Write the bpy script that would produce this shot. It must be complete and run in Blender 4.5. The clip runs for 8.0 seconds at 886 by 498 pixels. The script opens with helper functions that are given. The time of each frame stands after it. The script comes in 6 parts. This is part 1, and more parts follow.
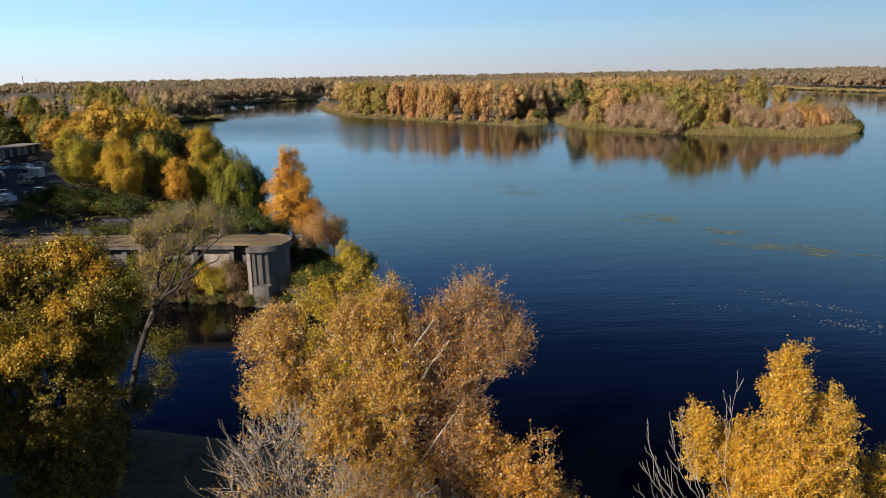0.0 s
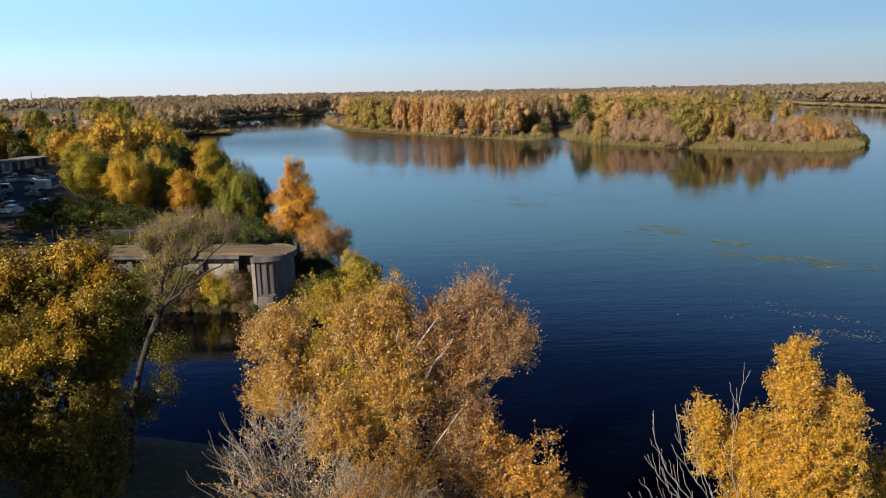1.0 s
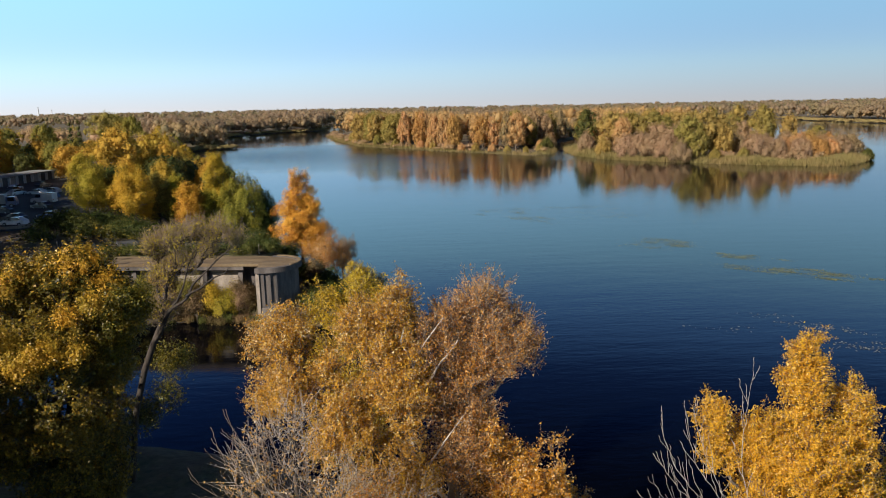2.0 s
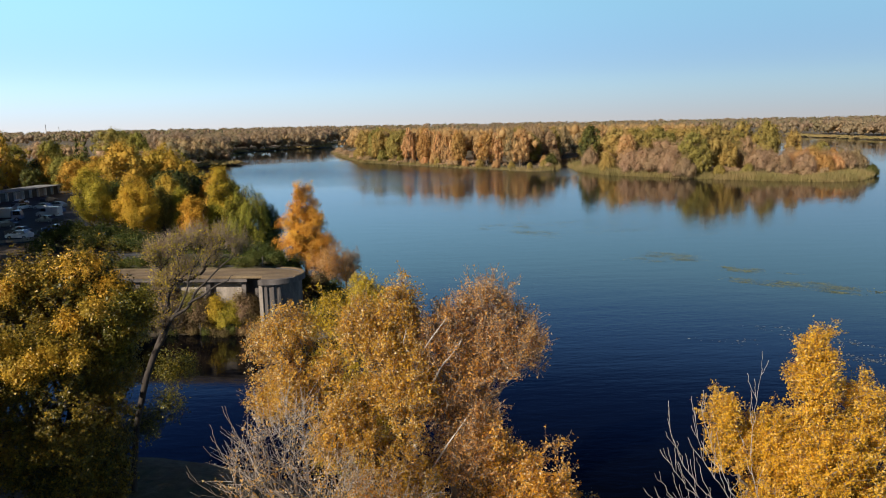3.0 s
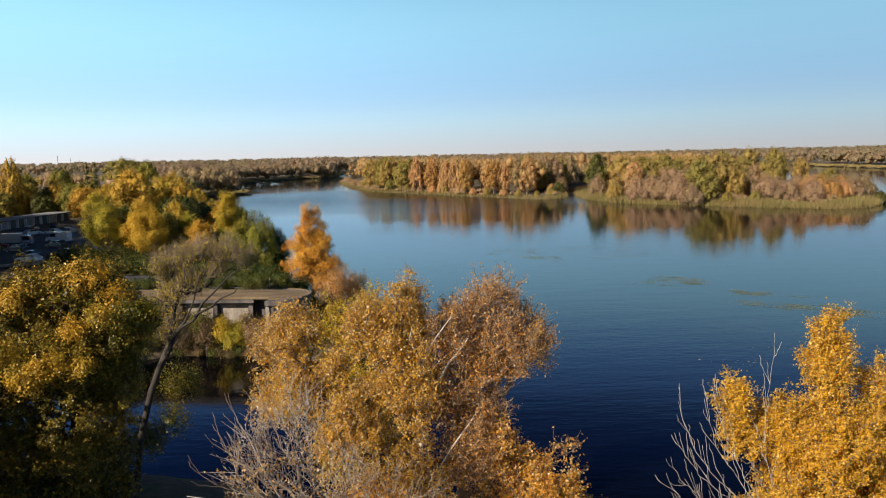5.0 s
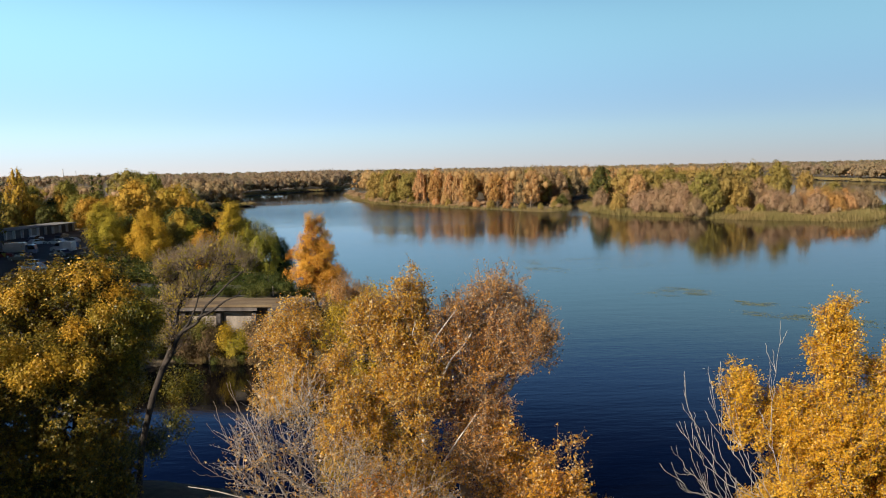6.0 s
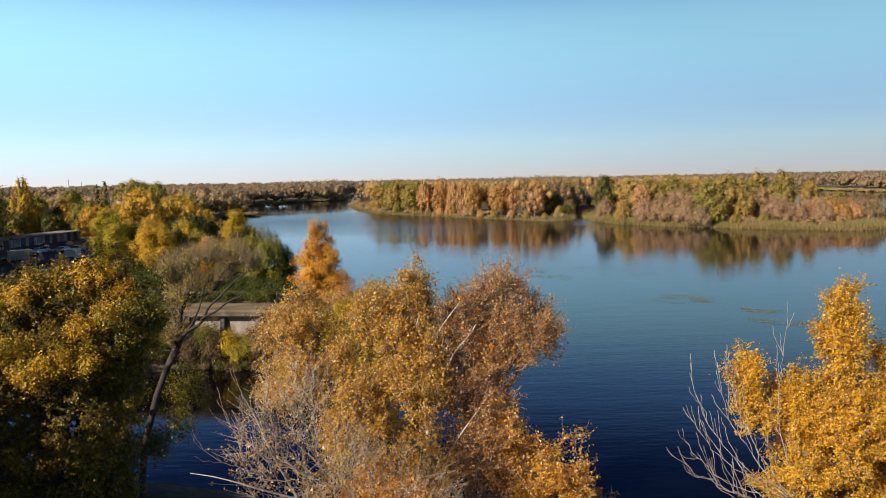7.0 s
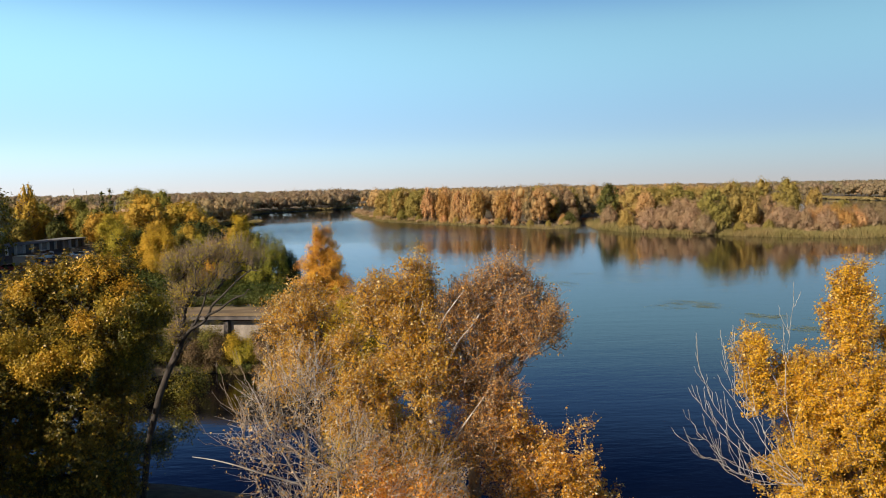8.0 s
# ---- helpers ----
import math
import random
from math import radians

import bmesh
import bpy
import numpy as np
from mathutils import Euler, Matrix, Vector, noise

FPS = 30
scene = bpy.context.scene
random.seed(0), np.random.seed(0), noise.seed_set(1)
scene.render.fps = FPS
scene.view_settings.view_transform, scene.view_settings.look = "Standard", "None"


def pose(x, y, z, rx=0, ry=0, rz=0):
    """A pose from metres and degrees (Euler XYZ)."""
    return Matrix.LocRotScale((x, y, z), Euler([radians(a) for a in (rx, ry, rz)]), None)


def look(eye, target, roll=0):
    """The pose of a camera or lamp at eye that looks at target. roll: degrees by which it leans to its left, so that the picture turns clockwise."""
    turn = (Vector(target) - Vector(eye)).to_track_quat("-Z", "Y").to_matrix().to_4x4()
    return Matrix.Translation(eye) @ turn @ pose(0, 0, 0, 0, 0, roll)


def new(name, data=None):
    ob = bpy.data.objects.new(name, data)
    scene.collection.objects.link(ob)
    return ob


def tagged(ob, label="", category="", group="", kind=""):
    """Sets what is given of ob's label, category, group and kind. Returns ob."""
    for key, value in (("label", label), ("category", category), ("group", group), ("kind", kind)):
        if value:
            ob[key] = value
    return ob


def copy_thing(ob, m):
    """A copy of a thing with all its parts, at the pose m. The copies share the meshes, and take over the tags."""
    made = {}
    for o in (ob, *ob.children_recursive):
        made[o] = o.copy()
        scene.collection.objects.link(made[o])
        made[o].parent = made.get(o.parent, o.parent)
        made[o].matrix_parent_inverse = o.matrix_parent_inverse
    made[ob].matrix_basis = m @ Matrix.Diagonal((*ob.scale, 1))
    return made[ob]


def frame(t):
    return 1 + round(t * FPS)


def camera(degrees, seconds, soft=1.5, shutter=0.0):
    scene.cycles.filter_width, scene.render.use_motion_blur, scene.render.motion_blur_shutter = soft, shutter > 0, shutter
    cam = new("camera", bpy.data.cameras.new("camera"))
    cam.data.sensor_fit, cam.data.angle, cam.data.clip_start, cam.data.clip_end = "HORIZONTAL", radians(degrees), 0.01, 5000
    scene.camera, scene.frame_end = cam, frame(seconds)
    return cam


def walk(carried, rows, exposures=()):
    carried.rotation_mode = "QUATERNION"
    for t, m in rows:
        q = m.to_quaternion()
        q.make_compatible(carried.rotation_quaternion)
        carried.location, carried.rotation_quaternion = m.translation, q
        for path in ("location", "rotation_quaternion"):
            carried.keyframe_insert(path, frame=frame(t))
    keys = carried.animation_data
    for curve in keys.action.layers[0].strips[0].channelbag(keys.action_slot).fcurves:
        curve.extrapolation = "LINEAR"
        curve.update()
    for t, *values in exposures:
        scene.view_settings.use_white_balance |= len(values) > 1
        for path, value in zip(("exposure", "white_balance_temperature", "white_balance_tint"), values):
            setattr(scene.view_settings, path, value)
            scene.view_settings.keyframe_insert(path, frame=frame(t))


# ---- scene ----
cam = camera(62.4, 8.0, 1.0)
PATH = [
    (0, (0.764, 2.704, 26.254), (0.899, 4.645, 25.79), -1.1),
    (0.5, (0.784, 2.684, 25.974), (0.913, 4.629, 25.527), -1.1),
    (1, (0.788, 2.658, 25.656), (0.911, 4.609, 25.232), -1.1),
    (1.5, (0.743, 2.645, 25.394), (0.861, 4.601, 24.99), -1.1),
    (3, (0.777, 2.805, 24.49), (0.88, 4.773, 24.154), -1.1),
    (3.5, (0.803, 2.8, 24.206), (0.901, 4.773, 23.89), -1.1),
    (4, (0.798, 2.798, 23.887), (0.892, 4.775, 23.595), -1.1),
    (4.5, (0.798, 2.807, 23.613), (0.887, 4.786, 23.34), -1.2),
    (6, (0.787, 2.79, 22.696), (0.863, 4.776, 22.479), -1.1),
    (6.5, (0.789, 2.786, 22.388), (0.859, 4.774, 22.185), -1.1),
    (7, (0.766, 2.791, 22.046), (0.832, 4.781, 21.858), -1.1),
    (7.5, (0.77, 2.822, 21.712), (0.831, 4.813, 21.538), -1.1),
    (8, (0.758, 2.802, 21.366), (0.814, 4.795, 21.203), -1.1),
]
walk(cam, [(t, look(e, a, r)) for t, e, a, r in PATH], [(0, 0.64, 5400, 10), (8, 0.68, 5700, 10)])

# ---- world, sun ----
SUN_AZ, SUN_EL = radians(230), radians(29)
world = bpy.data.worlds.new("sky")
scene.world = world
world.use_nodes = True
wn = world.node_tree
sky = wn.nodes.new("ShaderNodeTexSky")
sky.sky_type = "NISHITA"
sky.sun_disc = False
sky.sun_elevation, sky.sun_rotation = SUN_EL, 2 * math.pi - SUN_AZ
sky.air_density, sky.dust_density, sky.ozone_density = 1.0, 0.0, 0.9
wn.nodes["Background"].inputs[1].default_value = 0.067
# pale haze low down all round, clear blue above it, dimmed overhead
up = wn.nodes.new("ShaderNodeTexCoord")
axes = wn.nodes.new("ShaderNodeSeparateXYZ")
wn.links.new(up.outputs["Generated"], axes.inputs[0])
haze = wn.nodes.new("ShaderNodeValToRGB")
haze.color_ramp.interpolation = "EASE"
# stops from 0.36 up nearly blacken the unseen sky, to darken water and shade
HAZE = ((0.0, (0.62, 0.67, 0.99)), (0.06, (0.75, 0.84, 1.03)), (0.20, (1.22, 1.40, 1.20)), (0.28, (0.72, 0.93, 1.16)), (0.36, (0.17, 0.25, 0.48)), (0.50, (0.03, 0.04, 0.10)))
for spare in HAZE[2:]:
    haze.color_ramp.elements.new(0.5)
for stop, (place, shade) in zip(haze.color_ramp.elements, HAZE):
    stop.position, stop.color = place, (*shade, 1)
wn.links.new(axes.outputs["Z"], haze.inputs[0])
tone = wn.nodes.new("ShaderNodeMix")
tone.data_type, tone.blend_type = "RGBA", "MULTIPLY"
tone.inputs[0].default_value = 1.0
wn.links.new(sky.outputs[0], tone.inputs[6])
wn.links.new(haze.outputs[0], tone.inputs[7])
wn.links.new(tone.outputs[2], wn.nodes["Background"].inputs[0])

sun_dir = Vector((math.sin(SUN_AZ) * math.cos(SUN_EL), math.cos(SUN_AZ) * math.cos(SUN_EL), math.sin(SUN_EL)))
sun = new("sun", bpy.data.lights.new("sun", "SUN"))
sun.data.energy, sun.data.angle, sun.data.color = 5.0, radians(0.6), (1.0, 0.82, 0.60)
sun.matrix_world = look(sun_dir * 200, (0, 0, 0))


# ---- materials ----
def nodes_of(name):
    m = bpy.data.materials.new(name)
    m.use_nodes = True
    nt = m.node_tree
    return m, nt, nt.nodes["Principled BSDF"], nt.nodes["Material Output"]


def ramp_node(nt, stops, fac):
    r = nt.nodes.new("ShaderNodeValToRGB")
    el = r.color_ramp.elements
    while len(el) < len(stops):
        el.new(0.5)
    for e, (p, c) in zip(el, stops):
        e.position, e.color = p, (*c, 1)
    nt.links.new(fac, r.inputs[0])
    return r.outputs[0]


def noise_node(nt, scale, detail=4.0, rough=0.6, coords="Object", stretch=None):
    tc = nt.nodes.new("ShaderNodeTexCoord")
    out = tc.outputs[coords]
    if stretch:
        mp = nt.nodes.new("ShaderNodeMapping")
        mp.inputs["Scale"].default_value = stretch
        nt.links.new(out, mp.inputs[0])
        out = mp.outputs[0]
    n = nt.nodes.new("ShaderNodeTexNoise")
    n.inputs["Scale"].default_value, n.inputs["Detail"].default_value, n.inputs["Roughness"].default_value = scale, detail, rough
    nt.links.new(out, n.inputs["Vector"])
    return n.outputs["Fac"]


def mix_node(nt, a, b, fac, blend="MIX"):
    m = nt.nodes.new("ShaderNodeMix")
    m.data_type, m.blend_type = "RGBA", blend
    for sock, v in ((m.inputs[0], fac), (m.inputs[6], a), (m.inputs[7], b)):
        if isinstance(v, (float, int)):
            sock.default_value = v
        elif isinstance(v, tuple):
            sock.default_value = (*v, 1)
        else:
            nt.links.new(v, sock)
    return m.outputs[2]


def bump_node(nt, height, strength, distance):
    b = nt.nodes.new("ShaderNodeBump")
    b.inputs["Strength"].default_value, b.inputs["Distance"].default_value = strength, distance
    nt.links.new(height, b.inputs["Height"])
    return b.outputs[0]


def surface(name, stops, scale, rough=0.85, fine=8.0, bump=0.4, distance=0.02, metal=0.0, coords="Object", stretch=None):
    """A plain mineral or painted surface: large stains, fine grain and relief."""
    m, nt, p, out = nodes_of(name)
    big = noise_node(nt, scale, 5, 0.62, coords, stretch)
    small = noise_node(nt, scale * fine, 4, 0.65, coords)
    col = ramp_node(nt, stops, big)
    grey = ramp_node(nt, [(0.3, (0.72, 0.72, 0.72)), (0.7, (1.15, 1.15, 1.15))], small)
    nt.links.new(mix_node(nt, col, grey, 0.8, "MULTIPLY"), p.inputs["Base Color"])
    p.inputs["Roughness"].default_value, p.inputs["Metallic"].default_value = rough, metal
    nt.links.new(bump_node(nt, small, bump, distance), p.inputs["Normal"])
    return m


def leaf_material(name, stops, patch, patch_amount=0.5, scale=0.35, through_light=0.28, vary=0.12, gloss=0.12, rough=0.6):
    """Foliage: each leaf takes a tone of its own, boughs drift towards a second tone, each tree differs a little."""
    m, nt, p, out = nodes_of(name)
    geo = nt.nodes.new("ShaderNodeNewGeometry")
    col = ramp_node(nt, stops, geo.outputs["Random Per Island"])
    drift = ramp_node(nt, [(0.42, (0, 0, 0)), (0.62, (patch_amount,) * 3)], noise_node(nt, scale, 3, 0.6))
    col = mix_node(nt, col, patch, drift)
    info = nt.nodes.new("ShaderNodeObjectInfo")
    hsv = nt.nodes.new("ShaderNodeHueSaturation")
    span = nt.nodes.new("ShaderNodeMapRange")
    span.inputs[3].default_value, span.inputs[4].default_value = 0.84 * (1 - vary * 1.6), 0.84 * (1 + vary * 1.6)
    nt.links.new(info.outputs["Random"], span.inputs[0])
    nt.links.new(span.outputs[0], hsv.inputs["Value"])
    hue = nt.nodes.new("ShaderNodeMapRange")
    hue.inputs[3].default_value, hue.inputs[4].default_value = 0.5 + vary * 0.12, 0.5 - vary * 0.12
    nt.links.new(info.outputs["Random"], hue.inputs[0])
    nt.links.new(hue.outputs[0], hsv.inputs["Hue"])
    nt.links.new(col, hsv.inputs["Color"])
    p.inputs["Roughness"].default_value = rough
    p.inputs["Specular IOR Level"].default_value = gloss
    nt.links.new(hsv.outputs[0], p.inputs["Base Color"])
    tr = nt.nodes.new("ShaderNodeBsdfTranslucent")
    nt.links.new(hsv.outputs[0], tr.inputs[0])
    mx = nt.nodes.new("ShaderNodeMixShader")
    mx.inputs[0].default_value = through_light
    nt.links.new(p.outputs[0], mx.inputs[1])
    nt.links.new(tr.outputs[0], mx.inputs[2])
    nt.links.new(mx.outputs[0], out.inputs[0])
    return m


# the cream ends of GOLD and TAN paint sun glints on single leaves
GOLD = leaf_material("gold_leaves", [(0.0, (0.36, 0.15, 0.015)), (0.25, (0.82, 0.37, 0.03)), (0.65, (0.94, 0.50, 0.055)), (0.82, (0.94, 0.64, 0.20)), (1.0, (0.97, 0.84, 0.56))], (0.90, 0.45, 0.015), 0.5, through_light=0.44, gloss=0.45, rough=0.36)
TAN = leaf_material("tan_leaves", [(0.0, (0.38, 0.16, 0.04)), (0.3, (0.76, 0.36, 0.08)), (0.7, (0.90, 0.50, 0.14)), (0.86, (0.94, 0.68, 0.34)), (1.0, (0.97, 0.87, 0.66))], (0.90, 0.43, 0.03), 0.5, through_light=0.55, gloss=0.45, rough=0.36)
YELLOW = leaf_material("yellow_leaves", [(0.0, (0.46, 0.27, 0.010)), (0.4, (0.74, 0.48, 0.015)), (0.8, (0.82, 0.56, 0.025)), (1.0, (0.90, 0.73, 0.22))], (0.70, 0.43, 0.012), 0.5, through_light=0.42, gloss=0.35, rough=0.42)
AMBER = leaf_material("amber_leaves", [(0.0, (0.40, 0.24, 0.015)), (0.4, (0.66, 0.40, 0.025)), (1.0, (0.78, 0.50, 0.045))], (0.38, 0.31, 0.03), 0.5, 0.2, 0.2)
ORANGE = leaf_material("orange_leaves", [(0.0, (0.46, 0.18, 0.02)), (0.5, (0.74, 0.33, 0.03)), (1.0, (0.84, 0.46, 0.07))], (0.76, 0.42, 0.03), 0.6, 0.25, 0.2)
MAPLE = leaf_material("maple_leaves", [(0.0, (0.045, 0.048, 0.008)), (0.45, (0.11, 0.105, 0.014)), (0.8, (0.24, 0.19, 0.02)), (1.0, (0.52, 0.34, 0.02))], (0.36, 0.25, 0.018), 0.5, 0.30, gloss=0.3, rough=0.42)
MAPLE_YELLOW = leaf_material("yellow_maple_leaves", [(0.0, (0.34, 0.23, 0.012)), (0.4, (0.56, 0.37, 0.02)), (1.0, (0.72, 0.48, 0.035))], (0.22, 0.19, 0.02), 0.7, 0.5, 0.25, gloss=0.3, rough=0.42)
BRUSH = leaf_material("dark_brush_leaves", [(0.0, (0.11, 0.07, 0.035)), (0.5, (0.16, 0.105, 0.05)), (1.0, (0.23, 0.155, 0.07))], (0.20, 0.15, 0.04), 0.6, 0.3, 0.16)
OLIVE = leaf_material("olive_leaves", [(0.0, (0.08, 0.08, 0.015)), (0.5, (0.19, 0.175, 0.032)), (1.0, (0.36, 0.29, 0.055))], (0.42, 0.32, 0.035), 0.5, 0.2, 0.16)
WILLOW = leaf_material("willow_leaves", [(0.0, (0.11, 0.115, 0.014)), (0.5, (0.21, 0.205, 0.024)), (1.0, (0.38, 0.33, 0.035))], (0.40, 0.34, 0.035), 0.5, 0.2, 0.16)
GREEN = leaf_material("green_leaves", [(0.0, (0.03, 0.05, 0.012)), (0.5, (0.07, 0.095, 0.02)), (1.0, (0.14, 0.15, 0.03))], (0.18, 0.16, 0.03), 0.5, 0.2)
# ISLE_OLIVE and ISLE_GOLD muted, island leaves more translucent, in place of distance haze
RUST = leaf_material("rust_leaves", [(0.0, (0.68, 0.42, 0.18)), (0.5, (0.79, 0.50, 0.215)), (1.0, (0.86, 0.56, 0.25))], (0.72, 0.48, 0.21), 0.6, 0.08, 0.54, 0.06)
ISLE_OLIVE = leaf_material("hazed_olive_leaves", [(0.0, (0.35, 0.28, 0.075)), (0.5, (0.45, 0.355, 0.095)), (1.0, (0.54, 0.42, 0.12))], (0.60, 0.43, 0.11), 0.6, 0.10, 0.48, 0.14)
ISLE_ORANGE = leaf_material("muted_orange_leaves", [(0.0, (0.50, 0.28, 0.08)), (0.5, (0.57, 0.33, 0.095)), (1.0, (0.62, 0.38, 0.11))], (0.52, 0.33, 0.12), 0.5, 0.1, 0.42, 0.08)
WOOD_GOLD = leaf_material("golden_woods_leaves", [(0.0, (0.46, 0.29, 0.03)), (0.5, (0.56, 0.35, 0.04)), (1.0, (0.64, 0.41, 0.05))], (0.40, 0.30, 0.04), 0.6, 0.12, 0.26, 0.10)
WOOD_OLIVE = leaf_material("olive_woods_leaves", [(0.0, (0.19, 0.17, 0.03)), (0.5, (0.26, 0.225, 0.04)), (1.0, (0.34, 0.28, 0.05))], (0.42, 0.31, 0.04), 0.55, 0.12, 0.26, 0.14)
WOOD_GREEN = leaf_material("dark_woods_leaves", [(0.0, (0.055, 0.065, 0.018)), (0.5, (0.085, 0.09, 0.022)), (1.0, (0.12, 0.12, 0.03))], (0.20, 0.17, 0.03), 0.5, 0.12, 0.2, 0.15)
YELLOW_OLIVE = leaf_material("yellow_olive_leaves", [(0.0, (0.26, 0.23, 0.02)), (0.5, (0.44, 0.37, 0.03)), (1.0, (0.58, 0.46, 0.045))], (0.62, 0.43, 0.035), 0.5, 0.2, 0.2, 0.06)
ISLE_GOLD = leaf_material("hazed_gold_leaves", [(0.0, (0.43, 0.31, 0.075)), (0.5, (0.49, 0.35, 0.09)), (1.0, (0.55, 0.40, 0.105))], (0.36, 0.28, 0.08), 0.6, 0.12, 0.42, 0.10)
PINK = leaf_material("reddish_leaves", [(0.0, (0.42, 0.29, 0.17)), (0.5, (0.50, 0.345, 0.205)), (1.0, (0.58, 0.40, 0.235))], (0.50, 0.37, 0.17), 0.5, 0.1, 0.5, 0.07)
BROWN = leaf_material("brown_leaves", [(0.0, (0.42, 0.30, 0.165)), (0.5, (0.50, 0.355, 0.195)), (1.0, (0.57, 0.41, 0.225))], (0.46, 0.36, 0.15), 0.6, 0.06, 0.48, 0.10)
REED = leaf_material("reed_blades", [(0.0, (0.26, 0.205, 0.075)), (0.5, (0.30, 0.24, 0.085)), (1.0, (0.35, 0.28, 0.10))], (0.40, 0.28, 0.12), 0.7, 0.07, 0.2, 0.05)
# distance haze is put into the lightened, greyed colours of the far woods
FAR = leaf_material("far_hazed_leaves", [(0.0, (0.40, 0.285, 0.185)), (0.5, (0.46, 0.335, 0.215)), (1.0, (0.52, 0.38, 0.24))], (0.44, 0.335, 0.20), 0.8, 0.010, 0.55, 0.1)
FAR_OLIVE = leaf_material("far_hazed_olive_leaves", [(0.0, (0.32, 0.265, 0.14)), (0.5, (0.38, 0.31, 0.16)), (1.0, (0.44, 0.35, 0.18))], (0.42, 0.31, 0.19), 0.7, 0.010, 0.5, 0.1)
BARK = surface("grey_brown_bark", [(0.35, (0.09, 0.065, 0.045)), (0.65, (0.20, 0.155, 0.115))], 1.5, 0.9, 10, 0.8, 0.02, stretch=(4, 4, 0.7))
DARK_BARK = surface("dark_bark", [(0.35, (0.022, 0.017, 0.013)), (0.65, (0.065, 0.05, 0.037))], 1.5, 0.9, 10, 0.8, 0.02, stretch=(4, 4, 0.7))
PALE_TWIG = surface("pale_dead_wood", [(0.35, (0.34, 0.29, 0.23)), (0.65, (0.56, 0.49, 0.41))], 2.0, 0.85, 8, 0.4, 0.01)
TWIG = surface("tan_twigs", [(0.35, (0.20, 0.14, 0.09)), (0.65, (0.36, 0.27, 0.18))], 2.0, 0.85, 8, 0.4, 0.01)


def water_material():
    m, nt, p, out = nodes_of("river_water")
    tint = ramp_node(nt, [(0.35, (0.0008, 0.0012, 0.0024)), (0.7, (0.0011, 0.0017, 0.0034))], noise_node(nt, 0.02, 3, 0.5))
    nt.links.new(tint, p.inputs["Base Color"])
    p.inputs["IOR"].default_value = 1.333
    p.inputs["Specular IOR Level"].default_value = 0.5
    p.inputs["Specular Tint"].default_value = (0.47, 0.63, 1.0, 1)
    wind = ramp_node(nt, [(0.40, (0.4,) * 3), (0.66, (1.0,) * 3)], noise_node(nt, 0.011, 4, 0.6, stretch=(0.55, 1.5, 1)))
    # ruffled where the wind comes down the channel, smooth elsewhere
    where = nt.nodes.new("ShaderNodeTexCoord")
    gap = nt.nodes.new("ShaderNodeVectorMath")
    gap.operation = "DISTANCE"
    gap.inputs[1].default_value = (-12, 420, 0)
    nt.links.new(where.outputs["Object"], gap.inputs[0])
    lee = nt.nodes.new("ShaderNodeMapRange")
    lee.interpolation_type = "SMOOTHSTEP"
    lee.inputs[1].default_value, lee.inputs[2].default_value, lee.inputs[3].default_value, lee.inputs[4].default_value = 45, 140, 13.0, 1.0
    nt.links.new(gap.outputs["Value"], lee.inputs[0])
    gust = nt.nodes.new("ShaderNodeMath")
    gust.operation = "MULTIPLY"
    nt.links.new(wind, gust.inputs[0])
    nt.links.new(lee.outputs[0], gust.inputs[1])
    wind = gust.outputs[0]
    fine = noise_node(nt, 0.9, 3, 0.6, stretch=(0.55, 1.6, 1))
    swell = noise_node(nt, 0.16, 2, 0.5, stretch=(0.5, 1.7, 1))
    h = nt.nodes.new("ShaderNodeMath")
    h.operation = "MULTIPLY"
    nt.links.new(fine, h.inputs[0])
    nt.links.new(wind, h.inputs[1])
    h2 = nt.nodes.new("ShaderNodeMath")
    h2.operation = "MULTIPLY_ADD"
    nt.links.new(swell, h2.inputs[0])
    h2.inputs[1].default_value = 1.2
    nt.links.new(h.outputs[0], h2.inputs[2])
    nt.links.new(bump_node(nt, h2.outputs[0], 0.17, 0.10), p.inputs["Normal"])
    rg = nt.nodes.new("ShaderNodeMapRange")
    rg.inputs[2].default_value, rg.inputs[3].default_value, rg.inputs[4].default_value = 2.0, 0.03, 0.14
    nt.links.new(wind, rg.inputs[0])
    nt.links.new(rg.outputs[0], p.inputs["Roughness"])
    return m


WATER = water_material()


def ground_material():
    m, nt, p, out = nodes_of("riverbank_ground")
    big = noise_node(nt, 0.06, 6, 0.65)
    fine = noise_node(nt, 1.4, 5, 0.7)
    soil = ramp_node(nt, [(0.3, (0.07, 0.05, 0.03)), (0.7, (0.17, 0.12, 0.07))], fine)
    grass = ramp_node(nt, [(0.3, (0.03, 0.038, 0.012)), (0.55, (0.07, 0.072, 0.022)), (0.75, (0.15, 0.12, 0.045))], fine)
    land = mix_node(nt, soil, grass, ramp_node(nt, [(0.48, (0, 0, 0)), (0.62, (1, 1, 1))], big))
    # sand and dead reed stalks just above the water line
    pos = nt.nodes.new("ShaderNodeNewGeometry")
    sep = nt.nodes.new("ShaderNodeSeparateXYZ")
    nt.links.new(pos.outputs["Position"], sep.inputs[0])
    shore = ramp_node(nt, [(0.25, (0.8, 0.8, 0.8)), (0.75, (0, 0, 0))], sep.outputs["Z"])
    sand = ramp_node(nt, [(0.3, (0.10, 0.078, 0.048)), (0.7, (0.22, 0.175, 0.11))], fine)
    nt.links.new(mix_node(nt, land, sand, shore), p.inputs["Base Color"])
    p.inputs["Roughness"].default_value = 0.95
    nt.links.new(bump_node(nt, fine, 0.8, 0.08), p.inputs["Normal"])
    return m


